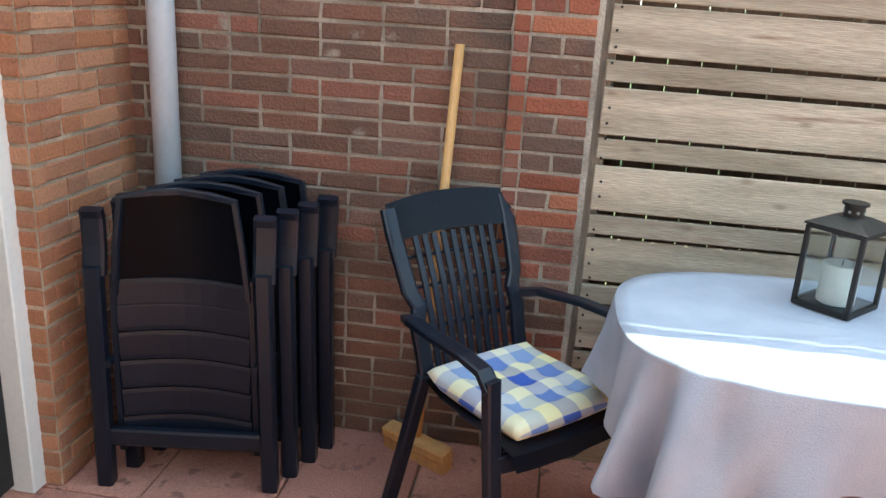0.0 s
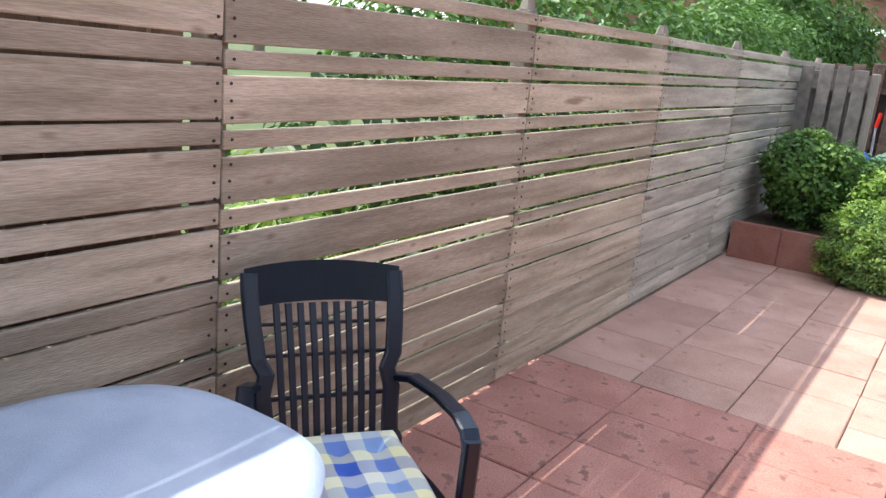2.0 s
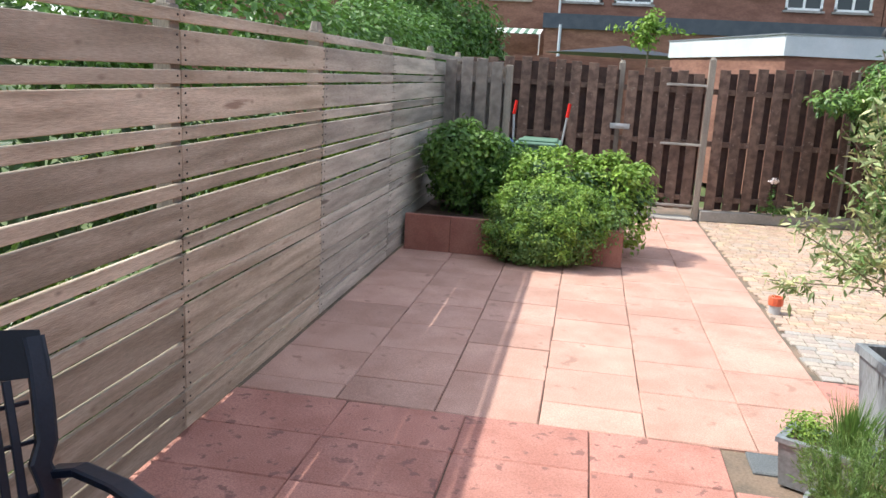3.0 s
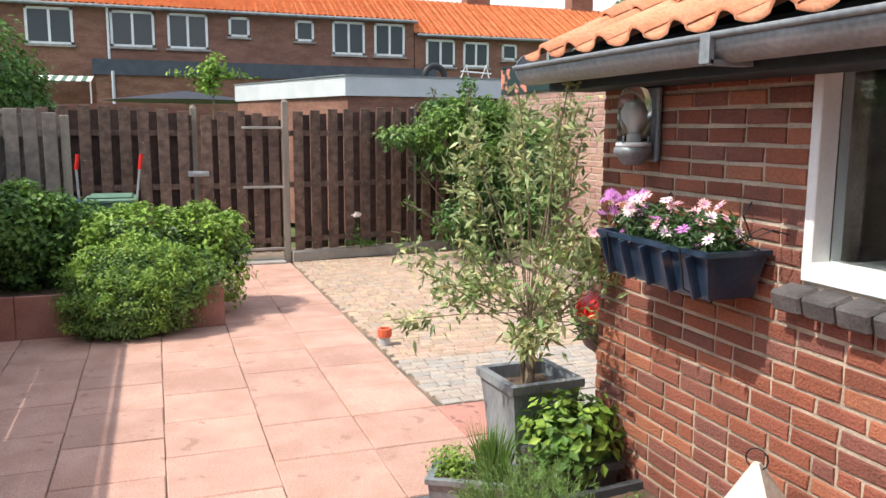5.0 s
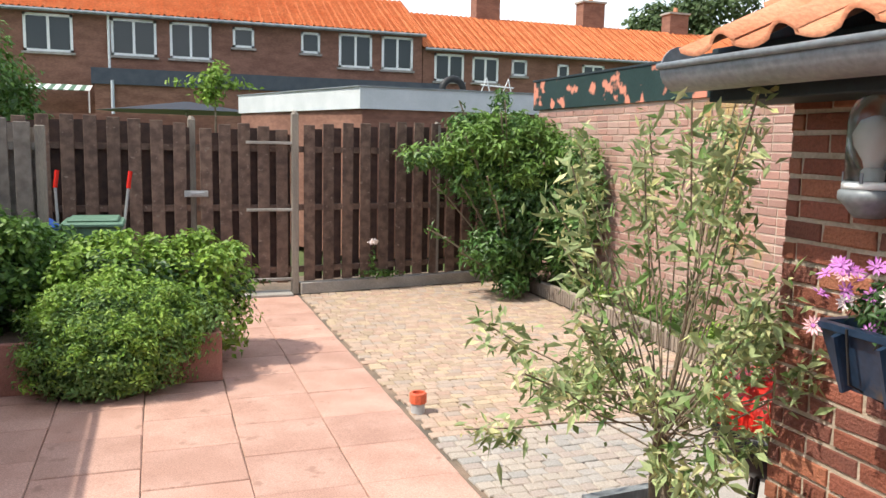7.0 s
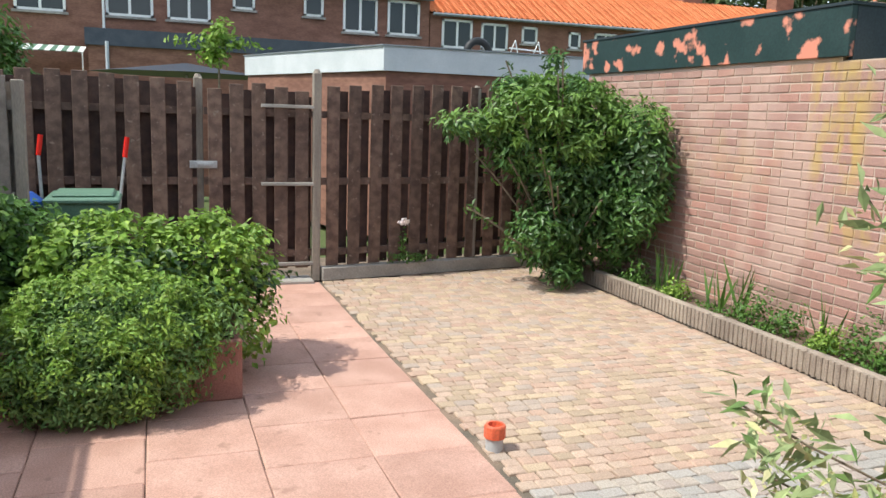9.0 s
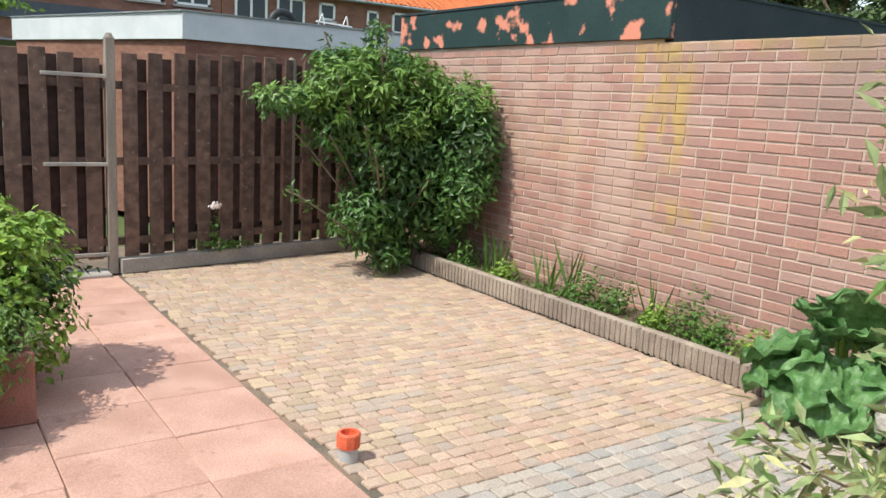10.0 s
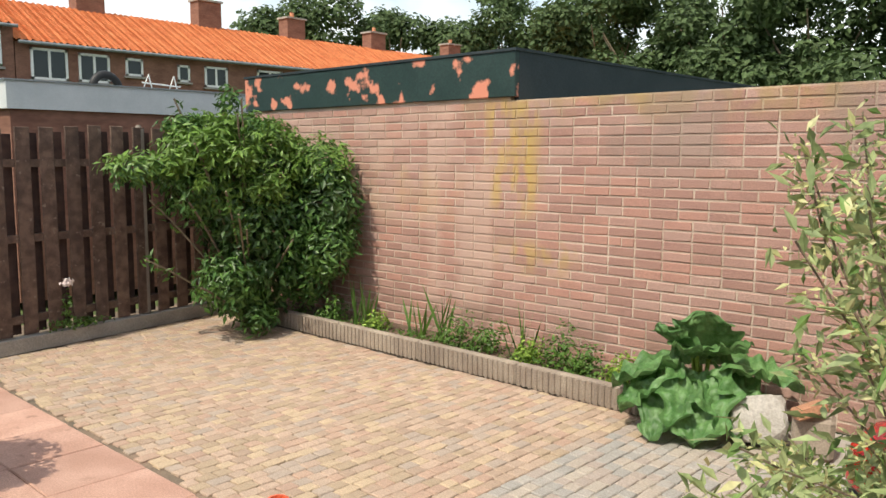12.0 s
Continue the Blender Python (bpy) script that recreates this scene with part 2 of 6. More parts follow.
M["concrete"] = mat("concrete", (0.27, 0.25, 0.22), (0.37, 0.34, 0.3), 0.92, 4, 90, 0.4, 0.15)
M["edging"] = mat("edging_concrete", (0.25, 0.2, 0.16), (0.35, 0.29, 0.23), 0.92, 5, 90, 0.4, 0.1)
M["plastic"] = mat("dark_blue_plastic", (0.005, 0.009, 0.019), (0.008, 0.013, 0.025), 0.33, 6, 150, 0.05)
M["plastic_black"] = mat("black_plastic", (0.012, 0.012, 0.014), (0.02, 0.02, 0.022), 0.4, 6, 150, 0.05)
M["cloth"] = mat("grey_blue_cloth", (0.34, 0.38, 0.47), (0.41, 0.45, 0.54), 0.9, 6, 260, 0.25, grainy_by=0.04)
M["black"] = mat("black_metal", (0.012, 0.012, 0.012), (0.02, 0.02, 0.02), 0.5, 10, 90, 0.1)
M["wax"] = mat("white_wax", (0.72, 0.72, 0.68), (0.78, 0.78, 0.74), 0.5, 4, 60, 0.02, grainy_by=0.04)
M["white"] = mat("white_paint", (0.77, 0.77, 0.74), (0.8, 0.8, 0.77), 0.5, 4, 60, 0.05, grainy_by=0.04)
M["pipe"] = mat("grey_pvc", (0.42, 0.45, 0.5), (0.5, 0.53, 0.57), 0.5, 3, 60, 0.03, grainy_by=0.04)
M["zinc"] = mat("zinc", (0.2, 0.22, 0.23), (0.29, 0.31, 0.32), 0.5, 4, 60, 0.05, metal=0.3)
M["broom"] = mat("yellow_wood", (0.5, 0.27, 0.1), (0.58, 0.34, 0.14), 0.6, 4, 60, 0.1, stretch=(4, 4, 0.5))
M["leaf_olive"] = mat("silver_green_leaf", (0.2, 0.27, 0.11), (0.38, 0.44, 0.2), 0.6, 9, 60, 0, 0.5, island=True, through_light=0.25)
M["leaf_cream"] = mat("cream_flower", (0.5, 0.5, 0.2), (0.6, 0.58, 0.32), 0.7, 9, 60, 0, 0.3, island=True, through_light=0.25)
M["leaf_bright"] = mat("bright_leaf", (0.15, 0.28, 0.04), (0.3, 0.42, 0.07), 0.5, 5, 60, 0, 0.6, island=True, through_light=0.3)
M["leaf_mid"] = mat("mid_green_leaf", (0.07, 0.15, 0.03), (0.13, 0.24, 0.045), 0.45, 5, 60, 0, 0.6, island=True, through_light=0.3)
M["leaf_shrub"] = mat("glossy_shrub_leaf", (0.05, 0.12, 0.03), (0.11, 0.21, 0.045), 0.4, 5, 60, 0, 0.7, island=True, through_light=0.25)
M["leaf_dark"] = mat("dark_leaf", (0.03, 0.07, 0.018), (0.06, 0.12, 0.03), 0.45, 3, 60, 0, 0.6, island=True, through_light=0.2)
M["leaf_grey"] = mat("grey_green_leaf", (0.11, 0.2, 0.05), (0.2, 0.31, 0.09), 0.6, 6, 60, 0, 0.5, island=True, through_light=0.2)
M["leaf_far"] = mat("tree_leaf", (0.055, 0.095, 0.032), (0.10, 0.15, 0.055), 0.7, 0.6, 20, 0, 0.6, island=True, through_light=0.25)
# lighter leaf green for upper and outer tufts, daylight put into the colour
M["leaf_lit"] = mat("lit_green_leaf", (0.10, 0.19, 0.035), (0.19, 0.31, 0.06), 0.45, 5, 60, 0, 0.6, island=True, through_light=0.3)
M["rhubarb"] = mat("rhubarb_leaf", (0.08, 0.19, 0.055), (0.165, 0.31, 0.11), 0.4, 14, 70, 0.5, 0.35, through_light=0.25)
M["bark"] = mat("bark", (0.16, 0.12, 0.08), (0.24, 0.19, 0.13), 0.9, 20, 120, 0.6)
M["pot"] = mat("grey_fibre_pot", (0.15, 0.165, 0.175), (0.27, 0.29, 0.3), 0.75, 6, 90, 0.3, stretch=(1, 1, 0.3))
M["anthracite"] = mat("anthracite_plastic", (0.05, 0.055, 0.06), (0.07, 0.075, 0.08), 0.5, 6, 90, 0.1)
M["basket"] = mat("blue_glazed", (0.01, 0.025, 0.05), (0.03, 0.05, 0.085), 0.3, 9, 60, 0.05, spots=((0.12, 0.08, 0.05), 6, 0.64))
M["pink"] = mat("pink_petal", (0.8, 0.42, 0.45), (0.85, 0.55, 0.55), 0.6, 9, 60, 0, 0.3, island=True)
M["purple"] = mat("purple_petal", (0.5, 0.16, 0.5), (0.6, 0.25, 0.55), 0.6, 9, 60, 0, 0.3, island=True)
M["petal_white"] = mat("white_petal", (0.8, 0.68, 0.66), (0.85, 0.78, 0.74), 0.6, 9, 60, 0, 0.2, island=True)
M["red"] = mat("red_enamel", (0.62, 0.02, 0.015), (0.66, 0.03, 0.02), 0.25, 6, 90, 0.02, grainy_by=0.04)
M["red_cap"] = mat("orange_red_plastic", (0.6, 0.1, 0.04), (0.66, 0.16, 0.08), 0.5, 6, 90, 0.1)
M["pvc"] = mat("pale_grey_pvc", (0.42, 0.43, 0.43), (0.5, 0.5, 0.5), 0.5, 6, 90, 0.05, grainy_by=0.04)
M["green_bin"] = mat("green_bin_plastic", (0.10, 0.19, 0.13), (0.13, 0.23, 0.16), 0.5, 4, 90, 0.1)
M["blue"] = mat("blue_plastic", (0.02, 0.08, 0.35), (0.03, 0.1, 0.4), 0.45, 4, 90, 0.1)
M["steel"] = mat("galvanised_steel", (0.4, 0.41, 0.42), (0.5, 0.5, 0.5), 0.45, 9, 90, 0.1, metal=0.7)
M["pantile"] = mat("orange_pantile", (0.55, 0.2, 0.1), (0.62, 0.27, 0.15), 0.8, 8, 90, 0.3, 0.25)
M["roof_far"] = mat("orange_roof", (0.60, 0.19, 0.07), (0.68, 0.25, 0.1), 0.85, 1.5, 12, 0.3)
M["house_brick"] = mat("house_brick", (0.19, 0.09, 0.062), (0.26, 0.13, 0.09), 0.9, 1.5, 9, 0.3, stretch=(1, 1, 3))
M["felt"] = mat("green_fascia_paint", (0.010, 0.030, 0.027), (0.018, 0.042, 0.038), 0.6, 3, 60, 0.1, spots=((0.6, 0.23, 0.15), 5.5, 0.565))
M["felt_plain"] = mat("dark_fascia", (0.018, 0.03, 0.035), (0.028, 0.04, 0.045), 0.7, 3, 60, 0.1)
M["fascia_white"] = mat("pale_fascia", (0.52, 0.55, 0.55), (0.6, 0.62, 0.62), 0.6, 3, 60, 0.05, grainy_by=0.04)
M["fascia_dark"] = mat("slate_blue_fascia", (0.05, 0.06, 0.08), (0.07, 0.08, 0.1), 0.6, 3, 60, 0.05)
M["sill"] = mat("dark_sill_brick", (0.06, 0.055, 0.055), (0.11, 0.1, 0.1), 0.7, 9, 90, 0.4, 0.3)
M["dark"] = mat("dark_interior", (0.02, 0.02, 0.02), (0.03, 0.03, 0.03), 0.8, 3, 30, 0)
M["cream_paint"] = mat("cream_metal", (0.55, 0.53, 0.45), (0.62, 0.6, 0.52), 0.5, 5, 60, 0.1, spots=((0.35, 0.2, 0.1), 9, 0.66))
M["stone"] = mat("rough_stone", (0.36, 0.33, 0.29), (0.47, 0.44, 0.4), 0.9, 7, 60, 0.6)


def glass(name, colour=(0.9, 0.95, 0.95), rough=0.02):
    m = bpy.data.materials.new(name)
    m.use_nodes = True
    p = m.node_tree.nodes["Principled BSDF"]
    p.inputs["Base Color"].default_value = (*colour, 1)
    p.inputs["Roughness"].default_value = rough
    p.inputs["Transmission Weight"].default_value = 1.0
    p.inputs["IOR"].default_value = 1.45
    return m


M["glass"] = glass("clear_glass")
M["glass_lamp"] = glass("lamp_glass", (0.85, 0.88, 0.85), 0.12)
wm = bpy.data.materials.new("window_glass_far")
wm.use_nodes = True
wm.node_tree.nodes["Principled BSDF"].inputs["Base Color"].default_value = (0.03, 0.035, 0.04, 1)
wm.node_tree.nodes["Principled BSDF"].inputs["Roughness"].default_value = 0.06
M["pane"] = wm


def plaid():
    m = bpy.data.materials.new("checked_cotton")
    m.use_nodes = True
    n, l = m.node_tree.nodes, m.node_tree.links
    p = n["Principled BSDF"]
    co = n.new("ShaderNodeTexCoord")
    sep = n.new("ShaderNodeSeparateXYZ")
    l.new(co.outputs["Object"], sep.inputs[0])
    ramps = []
    for axis in (0, 1):
        mu = n.new("ShaderNodeMath")
        mu.operation = "MULTIPLY_ADD"
        mu.inputs[1].default_value, mu.inputs[2].default_value = 4.6, 5.15
        l.new(sep.outputs[axis], mu.inputs[0])
        fr = n.new("ShaderNodeMath")
        fr.operation = "FRACT"
        l.new(mu.outputs[0], fr.inputs[0])
        cr = n.new("ShaderNodeValToRGB")
        cr.color_ramp.interpolation = "CONSTANT"
        e = cr.color_ramp.elements
        e[0].color = (0.05, 0.11, 0.45, 1)
        e[1].position, e[1].color = 0.28, (0.78, 0.76, 0.62, 1)
        q = e.new(0.5)
        q.color = (0.24, 0.34, 0.58, 1)
        q = e.new(0.75)
        q.color = (0.8, 0.74, 0.42, 1)
        l.new(fr.outputs[0], cr.inputs[0])
        ramps.append(cr)
    mx = n.new("ShaderNodeMix")
    mx.data_type = "RGBA"
    mx.inputs[0].default_value = 0.5
    l.new(ramps[0].outputs[0], mx.inputs[6])
    l.new(ramps[1].outputs[0], mx.inputs[7])
    l.new(mx.outputs[2], p.inputs["Base Color"])
    p.inputs["Roughness"].default_value = 0.9
    wv = n.new("ShaderNodeTexNoise")
    wv.inputs["Scale"].default_value = 300
    bp = n.new("ShaderNodeBump")
    bp.inputs["Strength"].default_value, bp.inputs["Distance"].default_value = 0.3, 0.003
    l.new(co.outputs["Object"], wv.inputs[0])
    l.new(wv.outputs[0], bp.inputs["Height"])
    l.new(bp.outputs[0], p.inputs["Normal"])
    return m


M["plaid"] = plaid()

# ---- mesh helpers ----


def mesh_of(name, bm, material, smooth=False):
    me = bpy.data.meshes.new(name)
    bm.normal_update()
    bm.to_mesh(me)
    bm.free()
    me.materials.append(M[material])
    if smooth:
        me.shade_smooth()
    return me


def thing(name, label, category, group="", at=(0, 0, 0), rz=0.0):
    ob = new(name)
    ob.empty_display_size = 0.1
    ob.matrix_basis = pose(*at, 0, 0, rz)
    ob.location = at
    return tagged(ob, label, category, group)


def part(name, bm, material, parent, label="", smooth=False, kind=""):
    ob = new(name, mesh_of(name, bm, material, smooth))
    ob.parent = parent
    return tagged(ob, label, kind=kind)


def solid(name, bm, material, label="", category="", kind="", smooth=False, group=""):
    return tagged(new(name, mesh_of(name, bm, material, smooth)), label, category, group, kind)


def box(bm, x0, x1, y0, y1, z0, z1, m=None, bevel=0.0):
    r = bmesh.ops.create_cube(bm, size=1)
    vs = r["verts"]
    bmesh.ops.scale(bm, vec=(x1 - x0, y1 - y0, z1 - z0), verts=vs)
    bmesh.ops.translate(bm, vec=((x0 + x1) / 2, (y0 + y1) / 2, (z0 + z1) / 2), verts=vs)
    if bevel:
        es = list({e for v in vs for e in v.link_edges})
        r = bmesh.ops.bevel(bm, geom=es, offset=bevel, segments=1, affect="EDGES", profile=0.5)
        vs = list({v for f in r["faces"] for v in f.verts} | {v for v in vs if v.is_valid})
    if m is not None:
        bmesh.ops.transform(bm, matrix=m, verts=[v for v in vs if v.is_valid])
    return bm


def boxes(*specs, bevel=0.0):
    bm = bmesh.new()
    for s in specs:
        box(bm, *s, bevel=bevel)
    return bm


def cyl(bm, p, q, r0, r1=None, seg=12):
    p, q = Vector(p), Vector(q)
    d = q - p
    m = Matrix.Translation((p + q) / 2) @ d.to_track_quat("Z", "Y").to_matrix().to_4x4()
    bmesh.ops.create_cone(bm, cap_ends=True, segments=seg, radius1=r0, radius2=r0 if r1 is None else r1, depth=d.length, matrix=m)
    return bm


def lathe(bm, prof, seg=24, centre=(0, 0, 0), closed=False):
    """A surface of revolution from (radius, height) pairs."""
    rings = []
    for r, z in prof:
        rings.append([bm.verts.new((centre[0] + r * math.cos(a), centre[1] + r * math.sin(a), centre[2] + z)) for a in (k * math.tau / seg for k in range(seg))])
    for a, b in zip(rings, rings[1:]):
        for k in range(seg):
            bm.faces.new((a[k], a[(k + 1) % seg], b[(k + 1) % seg], b[k]))
    bm.faces.new(rings[0][::-1])
    bm.faces.new(rings[-1])
    return bm


def sweep(bm, pts, w, h, seg_up=(0, 0, 1)):
    """A bar of w by h along points."""
    pts = [Vector(p) for p in pts]
    rings = []
    for k, p in enumerate(pts):
        d = (pts[min(k + 1, len(pts) - 1)] - pts[max(k - 1, 0)]).normalized()
        side = d.cross(Vector(seg_up))
        side = side.normalized() if side.length > 1e-3 else Vector((0, 1, 0))
        up = side.cross(d).normalized()
        c = 0.3
        ring = []
        for u, v in ((-1, -1 + c), (-1 + c, -1), (1 - c, -1), (1, -1 + c), (1, 1 - c), (1 - c, 1), (-1 + c, 1), (-1, 1 - c)):
            ring.append(bm.verts.new(p + side * u * w / 2 + up * v * h / 2))
        rings.append(ring)
    for a, b in zip(rings, rings[1:]):
        for k in range(8):
            bm.faces.new((a[k], a[(k + 1) % 8], b[(k + 1) % 8], b[k]))
    bm.faces.new(rings[0][::-1])
    bm.faces.new(rings[-1])
    return bm


def piece(name, w, d, h, ch, material, wob=0.0, seed=0):
    """A block w by d by h, its top (+z) edges chamfered and uneven; origin at the middle of its top."""
    r = random.Random(seed)
    bm = bmesh.new()
    lo = [bm.verts.new((sx * w / 2, sy * d / 2, -h)) for sx, sy in ((-1, -1), (1, -1), (1, 1), (-1, 1))]
    mi, hi = [], []
    for sx, sy in ((-1, -1), (1, -1), (1, 1), (-1, 1)):
        j = [r.uniform(-wob, wob) for _ in range(4)]
        mi.append(bm.verts.new((sx * w / 2 + j[0], sy * d / 2 + j[1], -ch)))
        hi.append(bm.verts.new((sx * (w / 2 - ch) + j[0] + j[2], sy * (d / 2 - ch) + j[1] + j[3], 0)))
    for a, b in ((lo, mi), (mi, hi)):
        for k in range(4):
            bm.faces.new((a[k], a[(k + 1) % 4], b[(k + 1) % 4], b[k]))
    bm.faces.new(hi)
    bm.faces.new(lo[::-1])
    return mesh_of(name, bm, material)


def put(name, me, m, parent=None, kind="", label=""):
    ob = new(name, me)
    ob.parent = parent
    ob.matrix_basis = m
    return tagged(ob, label, kind=kind)


def leaves(spots, n, length, width, material, seed, up=0.5, fold=0.35, shell=0.35, droop=0.0, floor=0.005):
    """Many folded leaves in and on ellipsoids (centre, radii), as vertices and faces of one mesh."""
    g = np.random.default_rng(seed)
    vol = np.array([r[0] * r[1] * r[2] for _, r in spots]) ** 0.67
    who = g.choice(len(spots), n, p=vol / vol.sum())
    cen = np.array([c for c, _ in spots], float)[who]
    rad = np.array([r for _, r in spots], float)[who]
    d = g.normal(size=(n, 3))
    d /= np.linalg.norm(d, axis=1)[:, None]
    lump = 1 + 0.14 * np.sin(7 * d[:, 0] + who) * np.cos(6 * d[:, 1] + 2 * who) + 0.1 * np.sin(11 * d[:, 2] + who)
    k = (1 - shell * g.random(n) ** 1.5) * lump
    p = cen + d * rad * k[:, None]
    nrm = d + g.normal(size=(n, 3)) * 0.5 + [0, 0, up]
    nrm /= np.linalg.norm(nrm, axis=1)[:, None]
    a = np.cross(nrm, g.normal(size=(n, 3)))
    a /= np.linalg.norm(a, axis=1)[:, None]
    a[:, 2] -= droop
    a /= np.linalg.norm(a, axis=1)[:, None]
    b = np.cross(nrm, a)
    s = (0.7 + 0.6 * g.random(n))[:, None]
    ln, wd = length * s, width * s
    v = np.stack([p, p + a * ln * 0.45 + b * wd / 2 + nrm * wd * fold * 0.5, p + a * ln, p + a * ln * 0.45 - b * wd / 2 + nrm * wd * fold * 0.5], 1).reshape(-1, 3)
    v = v[v[:, 2].reshape(-1, 4).min(1).repeat(4) > floor]
    f = np.arange(len(v)).reshape(-1, 4)
    tri = np.concatenate([f[:, [0, 1, 2]], f[:, [0, 2, 3]]])
    me = bpy.data.meshes.new("leaves")
    me.from_pydata(v.tolist(), [], tri.tolist())
    me.materials.append(M[material])
    return me


def foliage(name, parent, spots, n, length, width, material, seed, label="", **more):
    ob = new(name, leaves(spots, n, length, width, material, seed, floor=0.008 - parent.location.z, **more))
    ob.parent = parent
    return tagged(ob, label, kind="stuff")


def face(u, origin):
    """The frame of a wall's face: x along u, y up, z outwards."""
    u = Vector(u)
    n = u.cross(Vector((0, 0, 1)))
    m = Matrix.Identity(4)
    for r in range(3):
        m[r][0], m[r][1], m[r][2], m[r][3] = u[r], (0, 0, 1)[r], n[r], origin[r]
    return m


def bulk(name, pieces, materials, parent, label=""):
    """Pieces (mesh, matrix) joined into one mesh."""
    out = []
    for key in sorted({p[2] for p in pieces}):
        vs, fs, base = [], [], 0
        for me, m, k in pieces:
            if k != key:
                continue
            co = np.array([v.co for v in me.vertices]) @ np.array(m.to_3x3()).T + np.array(m.translation)
            vs.append(co)
            fs += [[base + i for i in p.vertices] for p in me.polygons]
            base += len(co)
        me = bpy.data.meshes.new(name)
        me.from_pydata(np.concatenate(vs).tolist(), [], fs)
        me.materials.append(M[key])
        ob = new(name, me)
        ob.parent = parent
        out.append(tagged(ob, label, kind="stuff"))
    return out


COURSE, LONG = 0.0565, 0.19
BRICKS = {}


def brick_mesh(kind, material, v, course, joint, long):
    key = (kind, material, v, course, joint, long)
    if key not in BRICKS:
        BRICKS[key] = piece("brick", (long if kind == "s" else long / 2) - joint, course - joint, 0.022, 0.003, material, 0.0028, v)
    return BRICKS[key]


def lay_bricks(wall, m, length, z0, z1, material, near, seed, ends=None, stuff_material=None, headers=0.2, every=0, course=COURSE, joint=0.0105, long=LONG):
    """Courses of bricks on a face; near(s): those that become parts, the others one mesh."""
    r, far = random.Random(seed), []
    for c in range(int((z1 - z0) / course + 0.4)):
        z = z0 + (c + 0.5) * course
        s = -long * (0.25 if c % 2 else 0.75)
        while s < length:
            kind = "h" if (every and c % every == every - 1) or r.random() < headers else "s"
            w = long if kind == "s" else long / 2
            a, b = max(s, 0.0), min(s + w, ends(z) if ends else length)
            s += w
            if b - a < 0.02:
                continue
            mid, f = (a + b) / 2, (b - a) / w
            mt = material(mid, z, r) if callable(material) else material
            mm = m @ Matrix.Translation((mid, z, 0.0065 + r.uniform(-0.0015, 0.0015))) @ pose(0, 0, 0, 0, 0, r.uniform(-0.4, 0.4)) @ Matrix.Diagonal((f, 1, 1, 1))
            me = brick_mesh(kind, mt, r.randrange(5), course, joint, long)
            if near(mid, z):
                put("brick", me, mm, wall)
            else:
                far.append((me, mm, (stuff_material or {}).get(mt, mt)))
    if far:
        bulk("brickwork", far, None, wall)


# ---- ground ----
bm = bmesh.new()
bmesh.ops.create_grid(bm, x_segments=8, y_segments=8, size=600)
bmesh.ops.translate(bm, vec=(0, 0, -0.09), verts=bm.verts)
solid("ground", bm, "grass", "rough green ground around the gardens", "ground", "structure")
bm = boxes((0.4, 13.6, -1.44, 4.6, -0.08, -0.012))
patio = solid("patio", bm, "joint", "sandy joints under the paving", "paving", "structure")


# ---- brick wall with its pier, by the house ----
WY = 4.28
bm = boxes((0.86, 2.32, WY, WY + 0.2, 0, 2.6), (2.24, 2.49, WY - 0.02, WY + 0.2, 0, 2.6))
wall_north = solid("wall_north", bm, "mortar_dark", "old brown brick garden wall with stained mortar", "wall", "structure")
bm = boxes((0.7, 1.05, 3.76, 4.6, 0, 3.0))
wall_pier = solid("wall_pier", bm, "mortar", "orange brick pier beside the white back door frame", "wall", "structure")
# back of the house behind the camera
bm = boxes((0.45, 0.7, 1.16, 3.0, 0, 3.0), (0.45, 0.7, 3.0, 3.76, 2.15, 3.0), (0.45, 0.7, 3.76, 4.6, 0, 3.0))
solid("wall_house", bm, "brick_old", "brick back wall of the house", "wall", "structure")
bm = boxes((0.93, 1.0, 3.70, 3.76, 0, 2.15), (0.72, 0.93, 3.70, 3.755, 0, 2.15), (0.93, 1.0, 2.9, 2.98, 0, 2.15), (0.93, 1.0, 2.98, 3.70, 2.07, 2.15), bevel=0.004)
door_1 = solid("door_1", bm, "white", "white painted frame of the back door", "door frame", "structure")
part("door_leaf", boxes((0.9, 0.94, 2.98, 3.70, 0.02, 2.07), bevel=0.004), "dark", door_1, "dark door leaf")

# ---- extension with the tiled roof ----
EY, EX = 1.16, 6.1
WX0, WX1, WZ0, WZ1 = 3.9, 5.02, 1.10, 1.72
bm = boxes((0.7, WX0, EY - 0.2, EY, 0, 1.78), (WX0, WX1, EY - 0.2, EY, 0, WZ0), (WX1, EX, EY - 0.2, EY, 0, 1.78), (EX - 0.2, EX, -1.2, EY - 0.2, 0, 1.78), (0.7, EX - 0.2, -1.4, -1.2, 0, 1.78), (0.7, 0.9, -1.2, EY - 0.2, 0, 1.78), (WX0, WX1, EY - 0.2, EY, WZ1, 1.78))
wall_south = solid("wall_south", bm, "mortar", "red brick wall of the extension with pale mortar", "wall", "structure")
solid("ceiling", boxes((0.7, EX, -1.4, EY - 0.0, 1.782, 1.8)), "white", "plain ceiling of the extension", "ceiling", "structure")
bm = boxes((WX0, WX0 + 0.035, EY - 0.1, EY + 0.012, WZ0, WZ1), (WX1 - 0.035, WX1, EY - 0.1, EY + 0.012, WZ0, WZ1), (WX0 + 0.035, WX1 - 0.035, EY - 0.1, EY + 0.012, WZ0, WZ0 + 0.055), (WX0 + 0.035, WX1 - 0.035, EY - 0.1, EY + 0.012, WZ1 - 0.045, WZ1), bevel=0.003)
window_1 = solid("window_1", bm, "white", "white painted window frame in the extension wall", "window", "structure")
